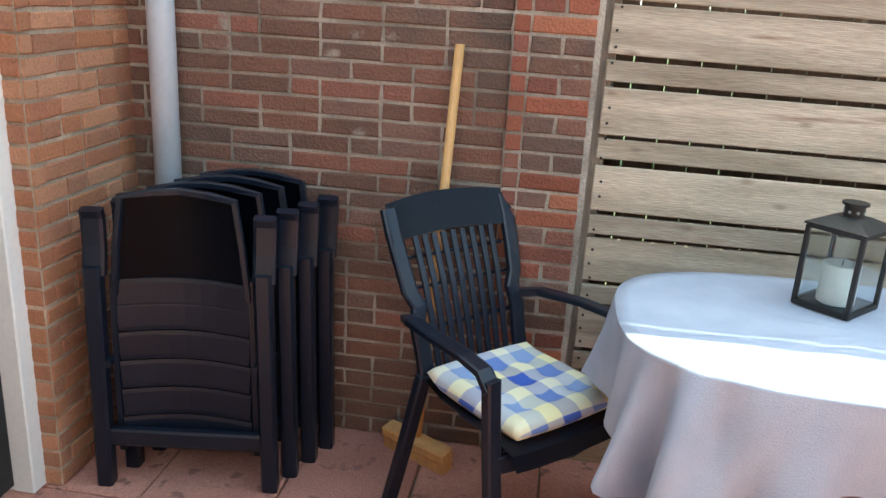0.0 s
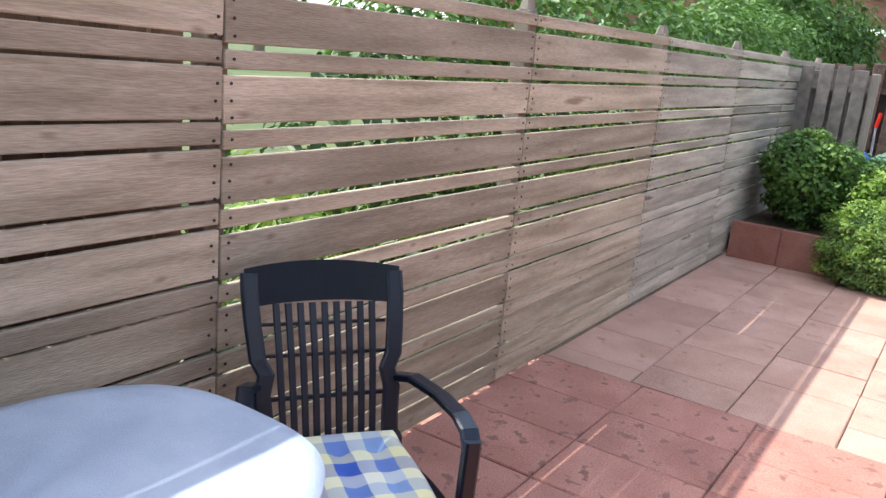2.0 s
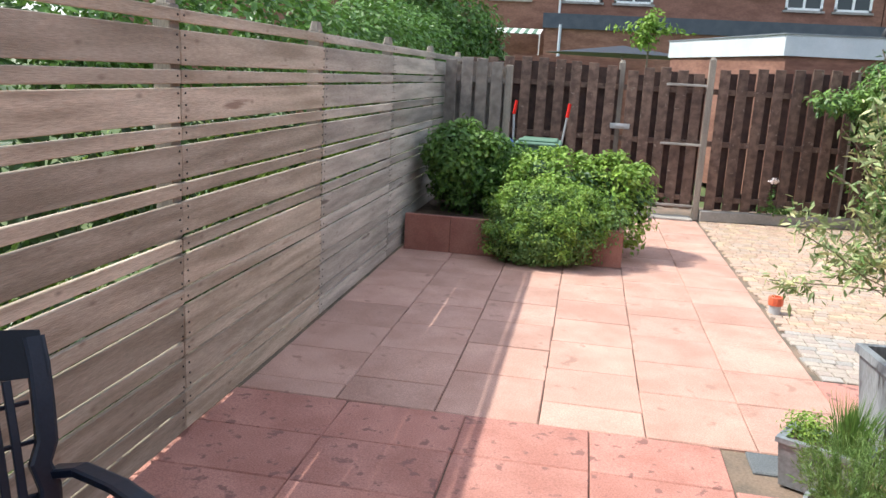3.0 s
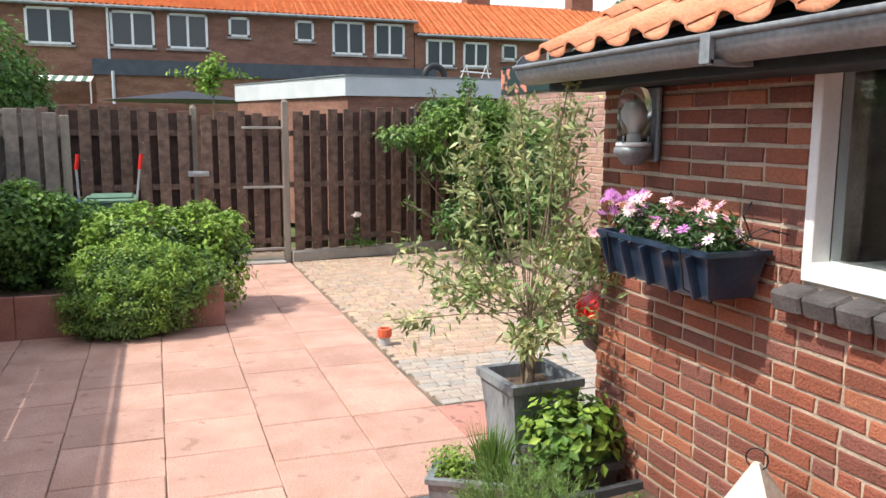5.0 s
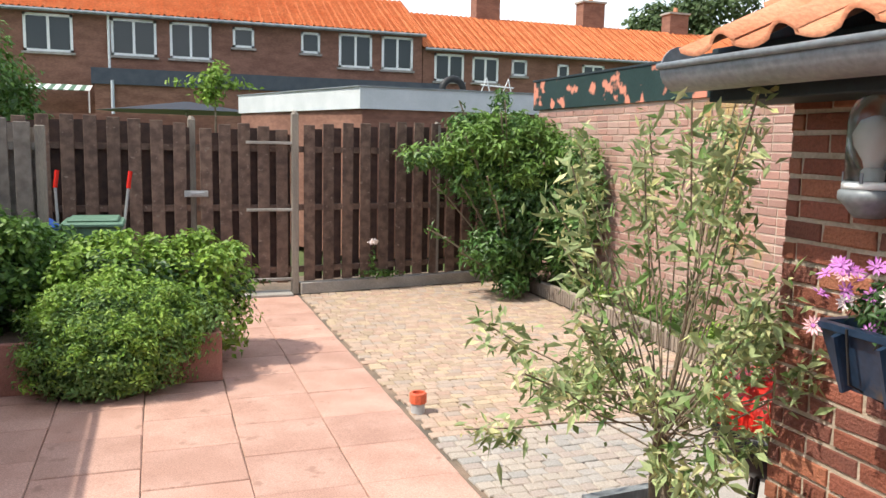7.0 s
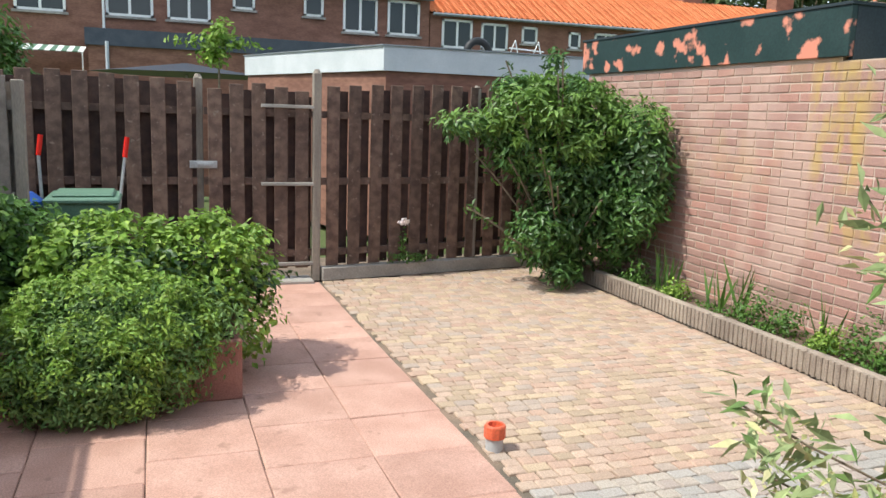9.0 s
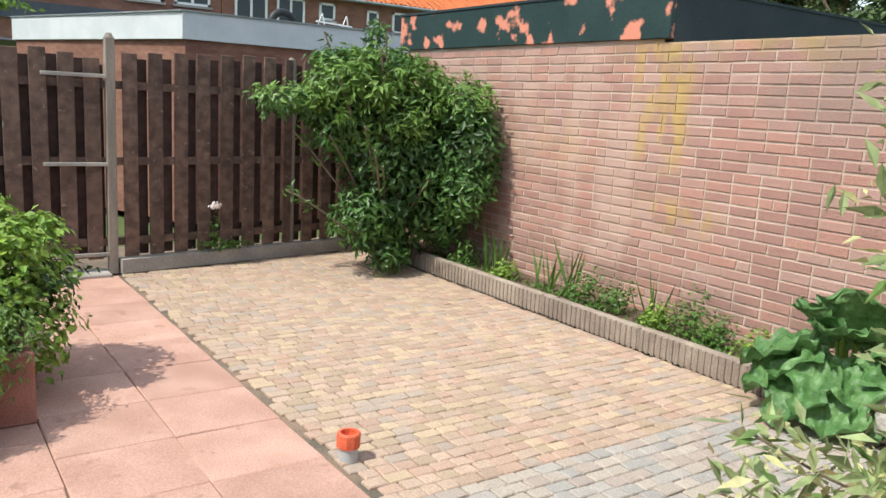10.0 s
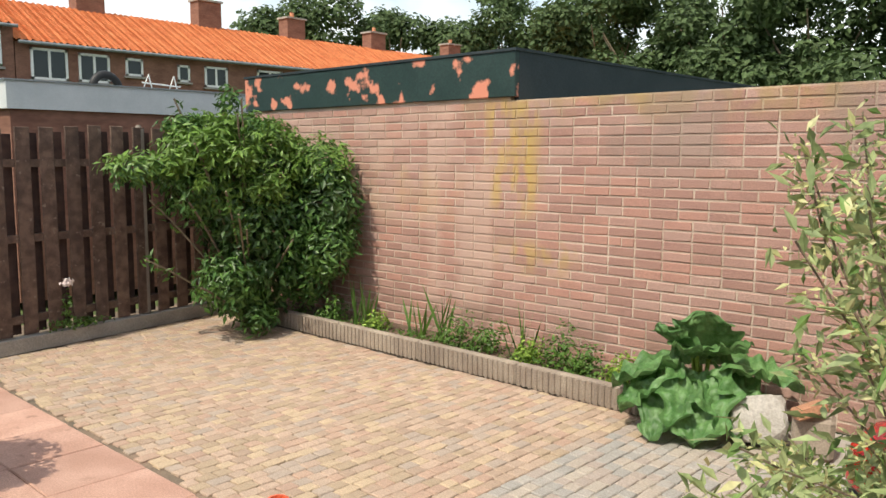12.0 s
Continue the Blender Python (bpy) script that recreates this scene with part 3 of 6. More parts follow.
part("window_sill", boxes((WX0 + 0.05, WX1 - 0.05, EY - 0.32, EY - 0.1, WZ0 + 0.02, WZ0 + 0.05)), "white", window_1)
part("pane", boxes((WX0 + 0.035, WX1 - 0.035, EY - 0.06, EY - 0.052, WZ0 + 0.055, WZ1 - 0.045)), "glass", window_1).visible_shadow = False
sill = thing("brick_sill", "sloping sill of dark glazed bricks under the extension window", "window sill", at=(0, 0, 0))
for k in range(10):
    x = WX1 + 0.05 - 0.115 * (k + 0.5)
    bm = bmesh.new()
    box(bm, -0.053, 0.053, -0.05, 0.075, -0.06, 0.0, bevel=0.008)
    o = part("sill_brick", bm, "sill", sill)
    o.matrix_basis = pose(x, EY + 0.005, WZ0 - 0.012, -14, 0, 0)

# gutter and fascia
gut = thing("gutter", "grey zinc half-round gutter along the tiled roof edge", "gutter")
bm = bmesh.new()
rings = []
GX0, GX1 = 1.0, 6.24
for x in (GX0, GX1):
    ring = [bm.verts.new((x, EY + 0.27 + 0.062 * math.cos(a), 1.745 + 0.062 * math.sin(a))) for a in (math.pi + k * math.pi / 10 for k in range(11))]
    ring += [bm.verts.new((x, EY + 0.27 + 0.056 * math.cos(a), 1.748 + 0.056 * math.sin(a))) for a in (math.tau - k * math.pi / 10 for k in range(11))]
    rings.append(ring)
for k in range(22):
    bm.faces.new((rings[0][k], rings[0][(k + 1) % 22], rings[1][(k + 1) % 22], rings[1][k]))
part("trough", bm, "zinc", gut, smooth=True)
bm = cyl(bmesh.new(), (GX0, EY + 0.336, 1.75), (GX1, EY + 0.336, 1.75), 0.009)
part("lip", bm, "zinc", gut, smooth=True)
bm = bmesh.new()
cyl(bm, (GX1 - 0.004, EY + 0.27, 1.745), (GX1 + 0.002, EY + 0.27, 1.745), 0.06, seg=20)
part("end_cap", bm, "zinc", gut)
for x in (5.05, 3.4):
    bm = bmesh.new()
    box(bm, x - 0.02, x + 0.02, EY + 0.205, EY + 0.34, 1.676, 1.69)
    box(bm, x - 0.02, x + 0.02, EY + 0.33, EY + 0.346, 1.68, 1.755)
    part("bracket", bm, "zinc", gut)
solid("eaves_board", boxes((0.9, EX + 0.1, EY + 0.002, EY + 0.2, 1.66, 1.7), (0.9, EX + 0.1, EY + 0.18, EY + 0.2, 1.7, 1.8), bevel=0.003), "felt_plain", "dark eaves board under the gutter", "trim", "structure")

roof = tagged(new("roof", mesh_of("roof", boxes((0.8, EX + 0.02, -0.6, EY + 0.2, -0.02, 0.0)), "dark")), "orange clay pantile roof of the extension", "roof", kind="structure")
SL = 27.0
roof.data.transform(Matrix.Translation((0, EY + 0.2, 1.785)) @ pose(0, 0, 0, -SL, 0, 0) @ Matrix.Translation((0, -EY - 0.2, 0)))


def pantile():
    bm = bmesh.new()
    prof = []
    for k in range(15):
        u = k / 14
        z = 0.032 * math.sin(math.pi * min(u / 0.42, 1.0)) if u < 0.42 else -0.014 * math.sin(math.pi * (u - 0.42) / 0.58)
        prof.append((u * 0.212 - 0.1, z))
    grid = [[bm.verts.new((x, y, z + dz)) for x, z in prof] for y, dz in ((0.0, 0.022), (-0.33, 0.0))]
    under = [bm.verts.new((x, 0.0, z + 0.008)) for x, z in prof]
    for k in range(14):
        bm.faces.new((grid[0][k + 1], grid[0][k], grid[1][k], grid[1][k + 1]))
        bm.faces.new((under[k], grid[0][k], grid[0][k + 1], under[k + 1]))
    return mesh_of("pantile", bm, "pantile", True)


TILE = pantile()
for row in range(6):
    for col in range(26):
        x = EX + 0.06 - 0.2 * (col + 0.5)
        m = Matrix.Translation((x, EY + 0.31, 1.762)) @ pose(0, 0, 0, -SL, 0, 0) @ Matrix.Translation((rng.uniform(-0.003, 0.003), -0.29 * row, 0.012 + rng.uniform(-0.002, 0.002)))
        put("roof_tile", TILE, m, roof)

# ---- neighbour's garage and garden wall ----
GY, GCX, GEX = -1.44, 9.64, 12.9
bm = boxes((0.7, GCX, GY - 0.2, GY, 0, 1.93), (GCX, GEX, GY - 0.2, GY, 0, 1.96))
wall_garage = solid("wall_garage", bm, "mortar_gar", "long pale red brick wall with lichen stains and rubbed mortar", "wall", "structure")
garage = solid("garage", boxes((GCX, GEX, -8.5, GY - 0.2, 0, 2.0)), "brick_gar", "pale brick garage behind the wall", "garage")
part("fascia", boxes((GCX - 0.06, GEX + 0.1, GY - 0.02, GY + 0.03, 1.955, 2.28), bevel=0.004), "felt", garage, "dark green fascia with flaking orange patches")
part("side_fascia", boxes((GCX - 0.06, GCX - 0.02, -8.5, GY - 0.02, 1.9, 2.28), (GEX + 0.06, GEX + 0.1, -8.5, GY - 0.02, 1.99, 2.28)), "felt_plain", garage, "plain dark fascia")
part("roof", boxes((GCX - 0.02, GEX + 0.06, -8.5, GY - 0.02, 2.0, 2.26)), "felt_plain", garage)
bm = boxes((GCX - 0.07, GEX + 0.11, GY - 0.04, GY + 0.04, 2.28, 2.3), (GCX - 0.07, GCX - 0.0, -8.5, GY - 0.04, 2.28, 2.3))
part("edge_strip", bm, "felt_plain", garage, "dark metal roof edge")

# ---- far end: fences and gate ----
FX = 12.44


def slat_fence(name, label, p, q, height, z0, material, back=True, arch=0.0, pitch=0.155, width=0.095, seed=1, hook=0.0):
    """Vertical boards from p to q, hit-and-miss on both sides of rails; arch: how much the middle rises."""
    p, q = Vector((*p, 0)), Vector((*q, 0))
    d = (q - p).normalized()
    m = face(d, p)
    f = thing(name, label, "fence panel")
    L, r = (q - p).length, random.Random(seed)
    n = max(2, round(L / pitch))
    step = L / n
    for k in range(n):
        s = (k + 0.5) * step
        top = height + arch * math.sin(math.pi * s / L) + hook * math.cos(math.pi * s / L)
        bm = bmesh.new()
        box(bm, -width / 2, width / 2, z0, top + r.uniform(-0.006, 0.006), 0.012, 0.03, bevel=0.004)
        o = part("slat", bm, material, f)
        o.matrix_basis = m @ pose(s, 0, 0, 0, 0, r.uniform(-0.3, 0.3))
        if back:
            bm = bmesh.new()
            box(bm, -width / 2, width / 2, z0, top - 0.04, -0.06, -0.042)
            # dark back slats take the shaded copy of the stain
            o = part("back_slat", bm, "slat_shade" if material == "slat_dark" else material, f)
            o.matrix_basis = m @ pose(min(s + step / 2, L - width / 2), 0, 0)
    for z in (0.25, 0.88, 1.46):
        bm = bmesh.new()
        box(bm, 0, L, z - 0.03, z + 0.03, -0.041, 0.011)
        o = part("rail", bm, material, f)
        o.matrix_basis = m
    return f


# boards face the garden: along -y, outwards is -x
slat_fence("fence", "dark brown hit-and-miss board fence with an arched top beside the gate", (FX + 0.02, 1.42), (12.86, -1.2), 1.70, 0.13, "slat_dark", arch=0.06, seed=3, pitch=0.2, width=0.115)
slat_fence("fence", "dark brown board fence behind the bins", (FX + 0.02, 4.4), (FX + 0.02, 2.46), 1.68, 0.05, "slat_dark", arch=0.06, seed=4, pitch=0.2, width=0.115)
gate = slat_fence("gate", "closed dark brown board gate with a dipping top", (FX + 0.02, 2.40), (FX + 0.02, 1.50), 1.62, 0.12, "slat_dark", arch=0.08, seed=5, pitch=0.18, width=0.115)
tagged(gate, "", "gate")
for z in (0.16, 0.86, 1.52):
    bm = boxes((FX - 0.035, FX - 0.012, 1.49, 1.94, z - 0.014, z + 0.014), bevel=0.003)
    part("hinge_strap", bm, "concrete", gate, "grey strap hinge")
bm = boxes((FX - 0.03, FX - 0.018, 2.3, 2.52, 0.99, 1.05), (FX - 0.05, FX - 0.03, 2.34, 2.46, 1.005, 1.035), bevel=0.003)
part("latch", bm, "steel", gate, "steel slide bolt")
for x, y, h, l in ((FX, 1.465, 1.84, "weathered gate post with a rounded top"), (FX + 0.1, 2.44, 1.76, "weathered gate post with a steel pin"), (12.70, -0.12, 1.78, "grey fence post in the arched fence")):
    bm = bmesh.new()
    box(bm, -0.035, 0.035, -0.035, 0.035, 0, h - 0.03, bevel=0.006)
    cyl(bm, (0, 0, h - 0.03), (0, 0, h), 0.035, 0.02, 8)
    tagged(solid("gate_post", bm, "post", l, "post"), "", "").matrix_basis = pose(x, y, 0)
m = face(Vector((12.86 - FX, -1.2 - 1.4, 0)).normalized(), (FX, 1.42, 0))
bm = box(bmesh.new(), 0, 2.65, 0, 0.12, -0.04, 0.06, bevel=0.006)
o = solid("kickboard", bm, "concrete", "grey concrete board along the foot of the fence", "fence base")
o.matrix_basis = m
solid("threshold", boxes((FX - 0.15, FX + 0.1, 1.5, 2.4, -0.02, 0.03), bevel=0.01), "concrete", "worn concrete threshold under the gate", "threshold")
slat_fence("fence", "silvered grey board fence screen beside the planter", (11.2, 4.26), (11.2, 3.63), 1.62, 0.05, "slat_grey", arch=0.06, seed=6, pitch=0.16, width=0.115)
solid("fence_post", boxes((11.18, 11.25, 3.56, 3.63, 0, 1.62), bevel=0.006), "post", "square grey post of the screen", "post")

# ---- long board fence ----
JOINTS = (2.50, 4.09, 5.76, 7.42, 9.08, 10.74, 12.4)
fence = thing("board_fence", "long fence of weathered horizontal boards, wide and narrow in turn", "fence")
r = random.Random(11)
ZW = [1.616, 1.405, 1.190, 0.972, 0.760, 0.545, 0.33]
rows = [("narrow", 1.69, 0.058)]
for z in ZW:
    rows += [("wide", z, 0.139), ("narrow", z - 0.145, 0.062)]
rows += [("wide", 0.115, 0.1)]
BW = {}
for ri, (k, ztop, h) in enumerate(rows):
    i = 0
    while i < len(JOINTS) - 1:
        span = 1
        x0, x1 = JOINTS[i] + (0.01 if i == 0 else 0.002), JOINTS[i + span] - 0.002
        gap_more = 0.011 if 1 <= i <= 3 and ztop > 0.7 else 0.007 if ztop > 0.7 and i > 3 else 0.003
        hh = h - gap_more
        bm = bmesh.new()
        box(bm, -(x1 - x0) / 2, (x1 - x0) / 2, -0.009, 0.009, -hh / 2, hh / 2, bevel=0.003)
        material = "board" if i < 3 else "board_grey"
        o = part("board", bm, material, fence)
        zc, sag = ztop - h / 2 - gap_more / 2 + 0.006, r.uniform(-0.12, 0.12)
        if i == 0:  # the boards of the first panel fan out a little towards the pier
            sag += 1.7 * (zc - 0.78)
            zc += 0.03 * (zc - 0.4)
        o.matrix_basis = pose((x0 + x1) / 2, WY + r.uniform(-0.003, 0.003), zc, r.uniform(-1.5, 1.5), sag, 0)
        i += span
for x in JOINTS:
    bm = boxes((x - 0.035, x + 0.035, WY + 0.013, WY + 0.083, 0, 1.70), bevel=0.004)
    cyl(bm, (x, WY + 0.048, 1.70), (x, WY + 0.048, 1.75), 0.04, 0.026, 6)
    part("post", bm, "post", fence)
NAIL = bpy.data.meshes.new("nail")
b = bmesh.new()
cyl(b, (0, 0, 0), (0, -0.003, 0), 0.0045, seg=6)
b.to_mesh(NAIL)
b.free()
NAIL.materials.append(M["black"])
for x in JOINTS[:5]:
    for k, ztop, h in rows:
        for sx in (-0.028, 0.028):
            for dz in ((0.025, 0.07, 0.115) if k == "wide" and h > 0.12 else (0.028,)):
                if x == 2.5 and sx < 0:
                    continue
                put("nail", NAIL, pose(x + sx + r.uniform(-0.006, 0.006), WY - 0.012, ztop - dz), fence)

# ---- planter of upright tiles ----
PX0, PX1, PY0, PY1 = 9.56, 11.1, 2.39, 4.24
planter = thing("raised_bed", "raised bed edged with upright red concrete tiles, full of shrubs", "planter")
part("soil", boxes((PX0 + 0.05, PX1, PY0 + 0.05, PY1, 0.0, 0.26)), "soil", planter, "dark soil")
y = PY1
for k in range(5):
    w = min(0.40, y - PY0)
    if w < 0.1:
        break
    put("upright_tile", mesh_of("upright_tile", box(bmesh.new(), 0, 0.045, -w + 0.003, 0, 0, 0.315, bevel=0.005), "planter_tile"), pose(PX0, y, 0, 0, rng.uniform(-1, 1), 0), planter)
    y -= w
for k in range(4):
    put("upright_tile", mesh_of("upright_tile", box(bmesh.new(), 0, 0.39, 0, 0.045, 0, 0.315, bevel=0.005), "planter_tile"), pose(PX0 + 0.048 + 0.395 * k, PY0, 0, rng.uniform(-1, 1), 0, 0), planter)

# ---- concrete edging of the flower bed ----
edging = thing("bed_edging", "ribbed concrete edging along the flower bed", "edging")
EDY = -0.93
x = 8.24
RIB = None
while x < 12.3:
    bm = bmesh.new()
    box(bm, 0, 0.93, -0.055, 0, 0, 0.15, bevel=0.008)
    for k in range(20):
        cyl(bm, (0.025 + k * 0.0465, 0.0, 0.003), (0.025 + k * 0.0465, 0.0, 0.138), 0.016, seg=6)
    RIB = RIB or mesh_of("edging_block", bm, "edging")
    put("edging_block", RIB, pose(x, EDY - 0.03 * (x - 8.24) / 4, 0, 0, 0, -0.6 + rng.uniform(-0.3, 0.3)), edging)
    x += 0.935
solid("flower_bed", boxes((8.3, 12.7, GY + 0.001, EDY - 0.05, -0.02, 0.10)), "soil", "dark soil of the flower bed along the wall", "soil", "stuff")

# ---- table, lantern, chairs as first shapes ----


def garden_chair(at, rz):
    c = thing("garden_chair", "dark blue plastic garden armchair with a slatted back", "chair", "garden chairs at the table", at, rz)
    bm = bmesh.new()
    n = 10
    prof = [(-0.21, 0.43, 0.2), (-0.1, 0.415, 0.215), (0.05, 0.42, 0.235), (0.18, 0.425, 0.24), (0.235, 0.41, 0.235), (0.25, 0.37, 0.23)]
    top = [[bm.verts.new((x, -w + 2 * w * k / n, z + 0.012 * abs(2 * k / n - 1) ** 3)) for k in range(n + 1)] for x, z, w in prof]
    for a, b in zip(top, top[1:]):
        for k in range(n):
            bm.faces.new((a[k], b[k], b[k + 1], a[k + 1]))
    bmesh.ops.solidify(bm, geom=bm.faces[:], thickness=0.018)
    part("seat", bm, "plastic", c, smooth=False)
    lean = lambda z: -0.2 - 0.17 * (z - 0.43) / 0.55 - 0.03 * ((z - 0.43) / 0.55) ** 2  # noqa: E731
    half = lambda z: 0.2 + 0.035 * min(1, max(0, (z - 0.5) / 0.35))  # noqa: E731
    for s in (-1, 1):
        bm = sweep(bmesh.new(), [(lean(z) + 0.0, s * (half(z) - 0.012 - (0.018 if 0.6 < z < 0.66 else 0)), z) for z in (0.42, 0.5, 0.58, 0.63, 0.68, 0.78, 0.88, 0.95)], 0.05, 0.022, (1, 0, 0))
        part("back_frame", bm, "plastic", c)
    bm = bmesh.new()
    g = []
    for z in (0.845, 0.87, 0.9, 0.93, 0.955, 0.968):
        row = []
        for k in range(13):
            u = -1 + k / 6
            zz = z + (0.02 * (1 - u * u) if z > 0.85 else 0.012 * (1 - u * u))
            row.append(bm.verts.new((lean(zz) - 0.02 * (1 - u * u) + 0.012, u * 0.238, zz)))
        g.append(row)
    for a, b in zip(g, g[1:]):
        for k in range(12):
            bm.faces.new((a[k], a[k + 1], b[k + 1], b[k]))
    bmesh.ops.solidify(bm, geom=bm.faces[:], thickness=0.02)
    part("top_panel", bm, "plastic", c, smooth=False)
    for k in range(9):
        y = -0.148 + 0.037 * k
        bm = sweep(bmesh.new(), [(lean(z) - 0.012 * (1 - (y / 0.2) ** 2), y * (0.9 + 0.1 * (z - 0.43) / 0.45), z) for z in (0.44, 0.56, 0.7, 0.85)], 0.02, 0.01, (1, 0, 0))
        part("slat", bm, "plastic", c)
    for z in (0.56, 0.68, 0.78):
        bm = sweep(bmesh.new(), [(lean(z) - 0.02, y, z) for y in (-0.19, 0, 0.19)], 0.008, 0.012)
        part("cross_bar", bm, "plastic", c)
    for s in (-1, 1):
        bm = sweep(bmesh.new(), [(-0.27, s * 0.215, 0.60), (-0.2, s * 0.25, 0.62), (-0.05, s * 0.275, 0.632), (0.08, s * 0.282, 0.635), (0.15, s * 0.28, 0.622), (0.185, s * 0.278, 0.585)], 0.05, 0.022)
        part("armrest", bm, "plastic", c)
        bm = sweep(bmesh.new(), [(0.18, s * 0.278, 0.61), (0.19, s * 0.268, 0.42), (0.215, s * 0.262, 0.2), (0.235, s * 0.26, 0)], 0.045, 0.035, (1, 0, 0))
        part("leg", bm, "plastic", c)
        bm = sweep(bmesh.new(), [(-0.2, s * 0.2, 0.45), (-0.25, s * 0.225, 0.2), (-0.3, s * 0.24, 0)], 0.045, 0.035, (1, 0, 0))
        part("leg", bm, "plastic", c)
    bm = sweep(bmesh.new(), [(0.2, -0.26, 0.39), (0.23, 0, 0.375), (0.2, 0.26, 0.39)], 0.02, 0.05)
    part("apron", bm, "plastic", c)
    return c


def cushion(at, rz):
    bm = bmesh.new()
    n = 28
    def z_at(u, v, s):
        e = min(1, 6 * (1 - abs(u)), 6 * (1 - abs(v)))
        puff = 0.028 * max(0, e) ** 0.5
        t = min(math.hypot(u - a, v - b) for a in (-0.5, 0, 0.5) for b in (-0.5, 0, 0.5))
        return s * puff * (1 - 0.75 * math.exp(-(t / 0.13) ** 2)) + 0.05 * max(0, -u - 0.72)
    for s in (1, -1):
        g = [[bm.verts.new(((u := -1 + 2 * a / n) * 0.195 * (1 - 0.05 * (v := -1 + 2 * b / n) ** 2), v * 0.195 * (1 - 0.05 * u * u), z_at(u, v, s))) for b in range(n + 1)] for a in range(n + 1)]
        for a in range(n):
            for b in range(n):
                f = (g[a][b], g[a + 1][b], g[a + 1][b + 1], g[a][b + 1])
                bm.faces.new(f if s > 0 else f[::-1])
    bmesh.ops.remove_doubles(bm, verts=bm.verts[:], dist=0.0005)
    ob = solid("seat_cushion", bm, "plaid", "blue, white and yellow checked tufted cushion on a garden chair", "cushion", smooth=True, group="seat cushions")
    ob.matrix_basis = pose(*at, 0, 0, rz)
    return ob


CH1, CH2, CS = (2.36, 3.87, 0), (4.08, 3.76, 0), 0.93
for at, rz in ((CH1, -44), (CH2, 236)):
    ch = garden_chair(at, rz)
    for o in ch.children:
        for v in o.data.vertices:
            v.co = (v.co.x * CS, v.co.y * CS, v.co.z if v.co.z < 0.63 else 0.63 + (v.co.z - 0.63) * 0.79)
    cushion((at[0] + 0.01 * math.cos(radians(rz)), at[1] + 0.01 * math.sin(radians(rz)), 0.449), rz)


def folded_chair(at, rz):
    c = thing("folded_chair", "dark blue plastic folding chair stacked flat against the wall", "chair", "stacked folding chairs", at, rz)
    bm = bmesh.new()
    g = []
    for z in [0.625 + 0.26 * k / 6 for k in range(7)]:
        row = []
        for k in range(13):
            u = -1 + k / 6
            w = 0.19 - 0.02 * ((z - 0.625) / 0.26)
            zz = z + 0.012 * (1 - u * u)
            row.append(bm.verts.new((u * w, 0.025 * (1 - u * u) + 0.02, zz)))
        g.append(row)
    for a, b in zip(g, g[1:]):
        for k in range(12):
            bm.faces.new((a[k], a[k + 1], b[k + 1], b[k]))
    bmesh.ops.solidify(bm, geom=bm.faces[:], thickness=0.014)
    part("back_panel", bm, "plastic", c, smooth=False)
    part("back_rim", sweep(bmesh.new(), [(-0.2, 0.015, 0.60), (-0.185, 0.01, 0.75), (-0.165, 0.012, 0.885), (-0.08, 0.03, 0.895), (0, 0.036, 0.9), (0.08, 0.03, 0.895), (0.165, 0.012, 0.885), (0.185, 0.01, 0.75), (0.2, 0.015, 0.60)], 0.02, 0.022, (0, 1, 0)), "plastic", c)
    for z in (0.17, 0.26, 0.35, 0.44, 0.53, 0.6):
        bm = sweep(bmesh.new(), [(-0.2 + 0.05 * q, 0.02 + 0.02 * math.sin(math.pi * q / 8), z + 0.008 * math.sin(math.pi * q / 8)) for q in range(9)], 0.012, 0.086)
        part("seat_slat", bm, "plastic", c)
    for s in (-1, 1):
        part("leg", sweep(bmesh.new(), [(s * 0.262, 0, 0), (s * 0.256, -0.004, 0.35), (s * 0.25, -0.006, 0.69)], 0.05, 0.05, (0, 1, 0)), "plastic", c)
        part("rear_leg", sweep(bmesh.new(), [(s * 0.215, 0.04, 0.1), (s * 0.212, 0.03, 0.4), (s * 0.205, 0.03, 0.66)], 0.022, 0.04, (0, 1, 0)), "plastic", c)
        part("armrest", sweep(bmesh.new(), [(s * 0.25, 0.0, 0.66), (s * 0.25, 0.016, 0.74), (s * 0.252, 0.02, 0.82), (s * 0.252, 0.012, 0.845)], 0.066, 0.03, (0, 1, 0)), "plastic", c)
        bm = cyl(bmesh.new(), (s * 0.225, -0.02, 0.4), (s * 0.225, 0.02, 0.4), 0.012)
        part("pivot", bm, "plastic", c)
    part("cross_rail", sweep(bmesh.new(), [(-0.25, 0, 0.16), (0.25, 0, 0.16)], 0.03, 0.055), "plastic", c)
    return c


first = folded_chair((1.405, 3.845, 0), 9)
for o in first.children:
    o.data.transform(Matrix.Diagonal((0.93, 1, 1, 1)))
for k in range(1, 4):
    copy_thing(first, pose(1.405 + 0.03 * k, 3.845 + 0.1 * k, 0.0, 0, 0, 9 - 2 * k))

# table with its cloth
TC, TA, TB, TZ = (3.155, 3.73), 0.57, 0.36, 0.76
table = thing("garden_table", "oval plastic garden table hidden under the cloth", "table")


def rim(a, s=1.0):
    p = 2 / 3.0
    return TC[0] + s * TA * math.copysign(abs(math.cos(a)) ** p, math.cos(a)), TC[1] + s * TB * math.copysign(abs(math.sin(a)) ** p, math.sin(a))


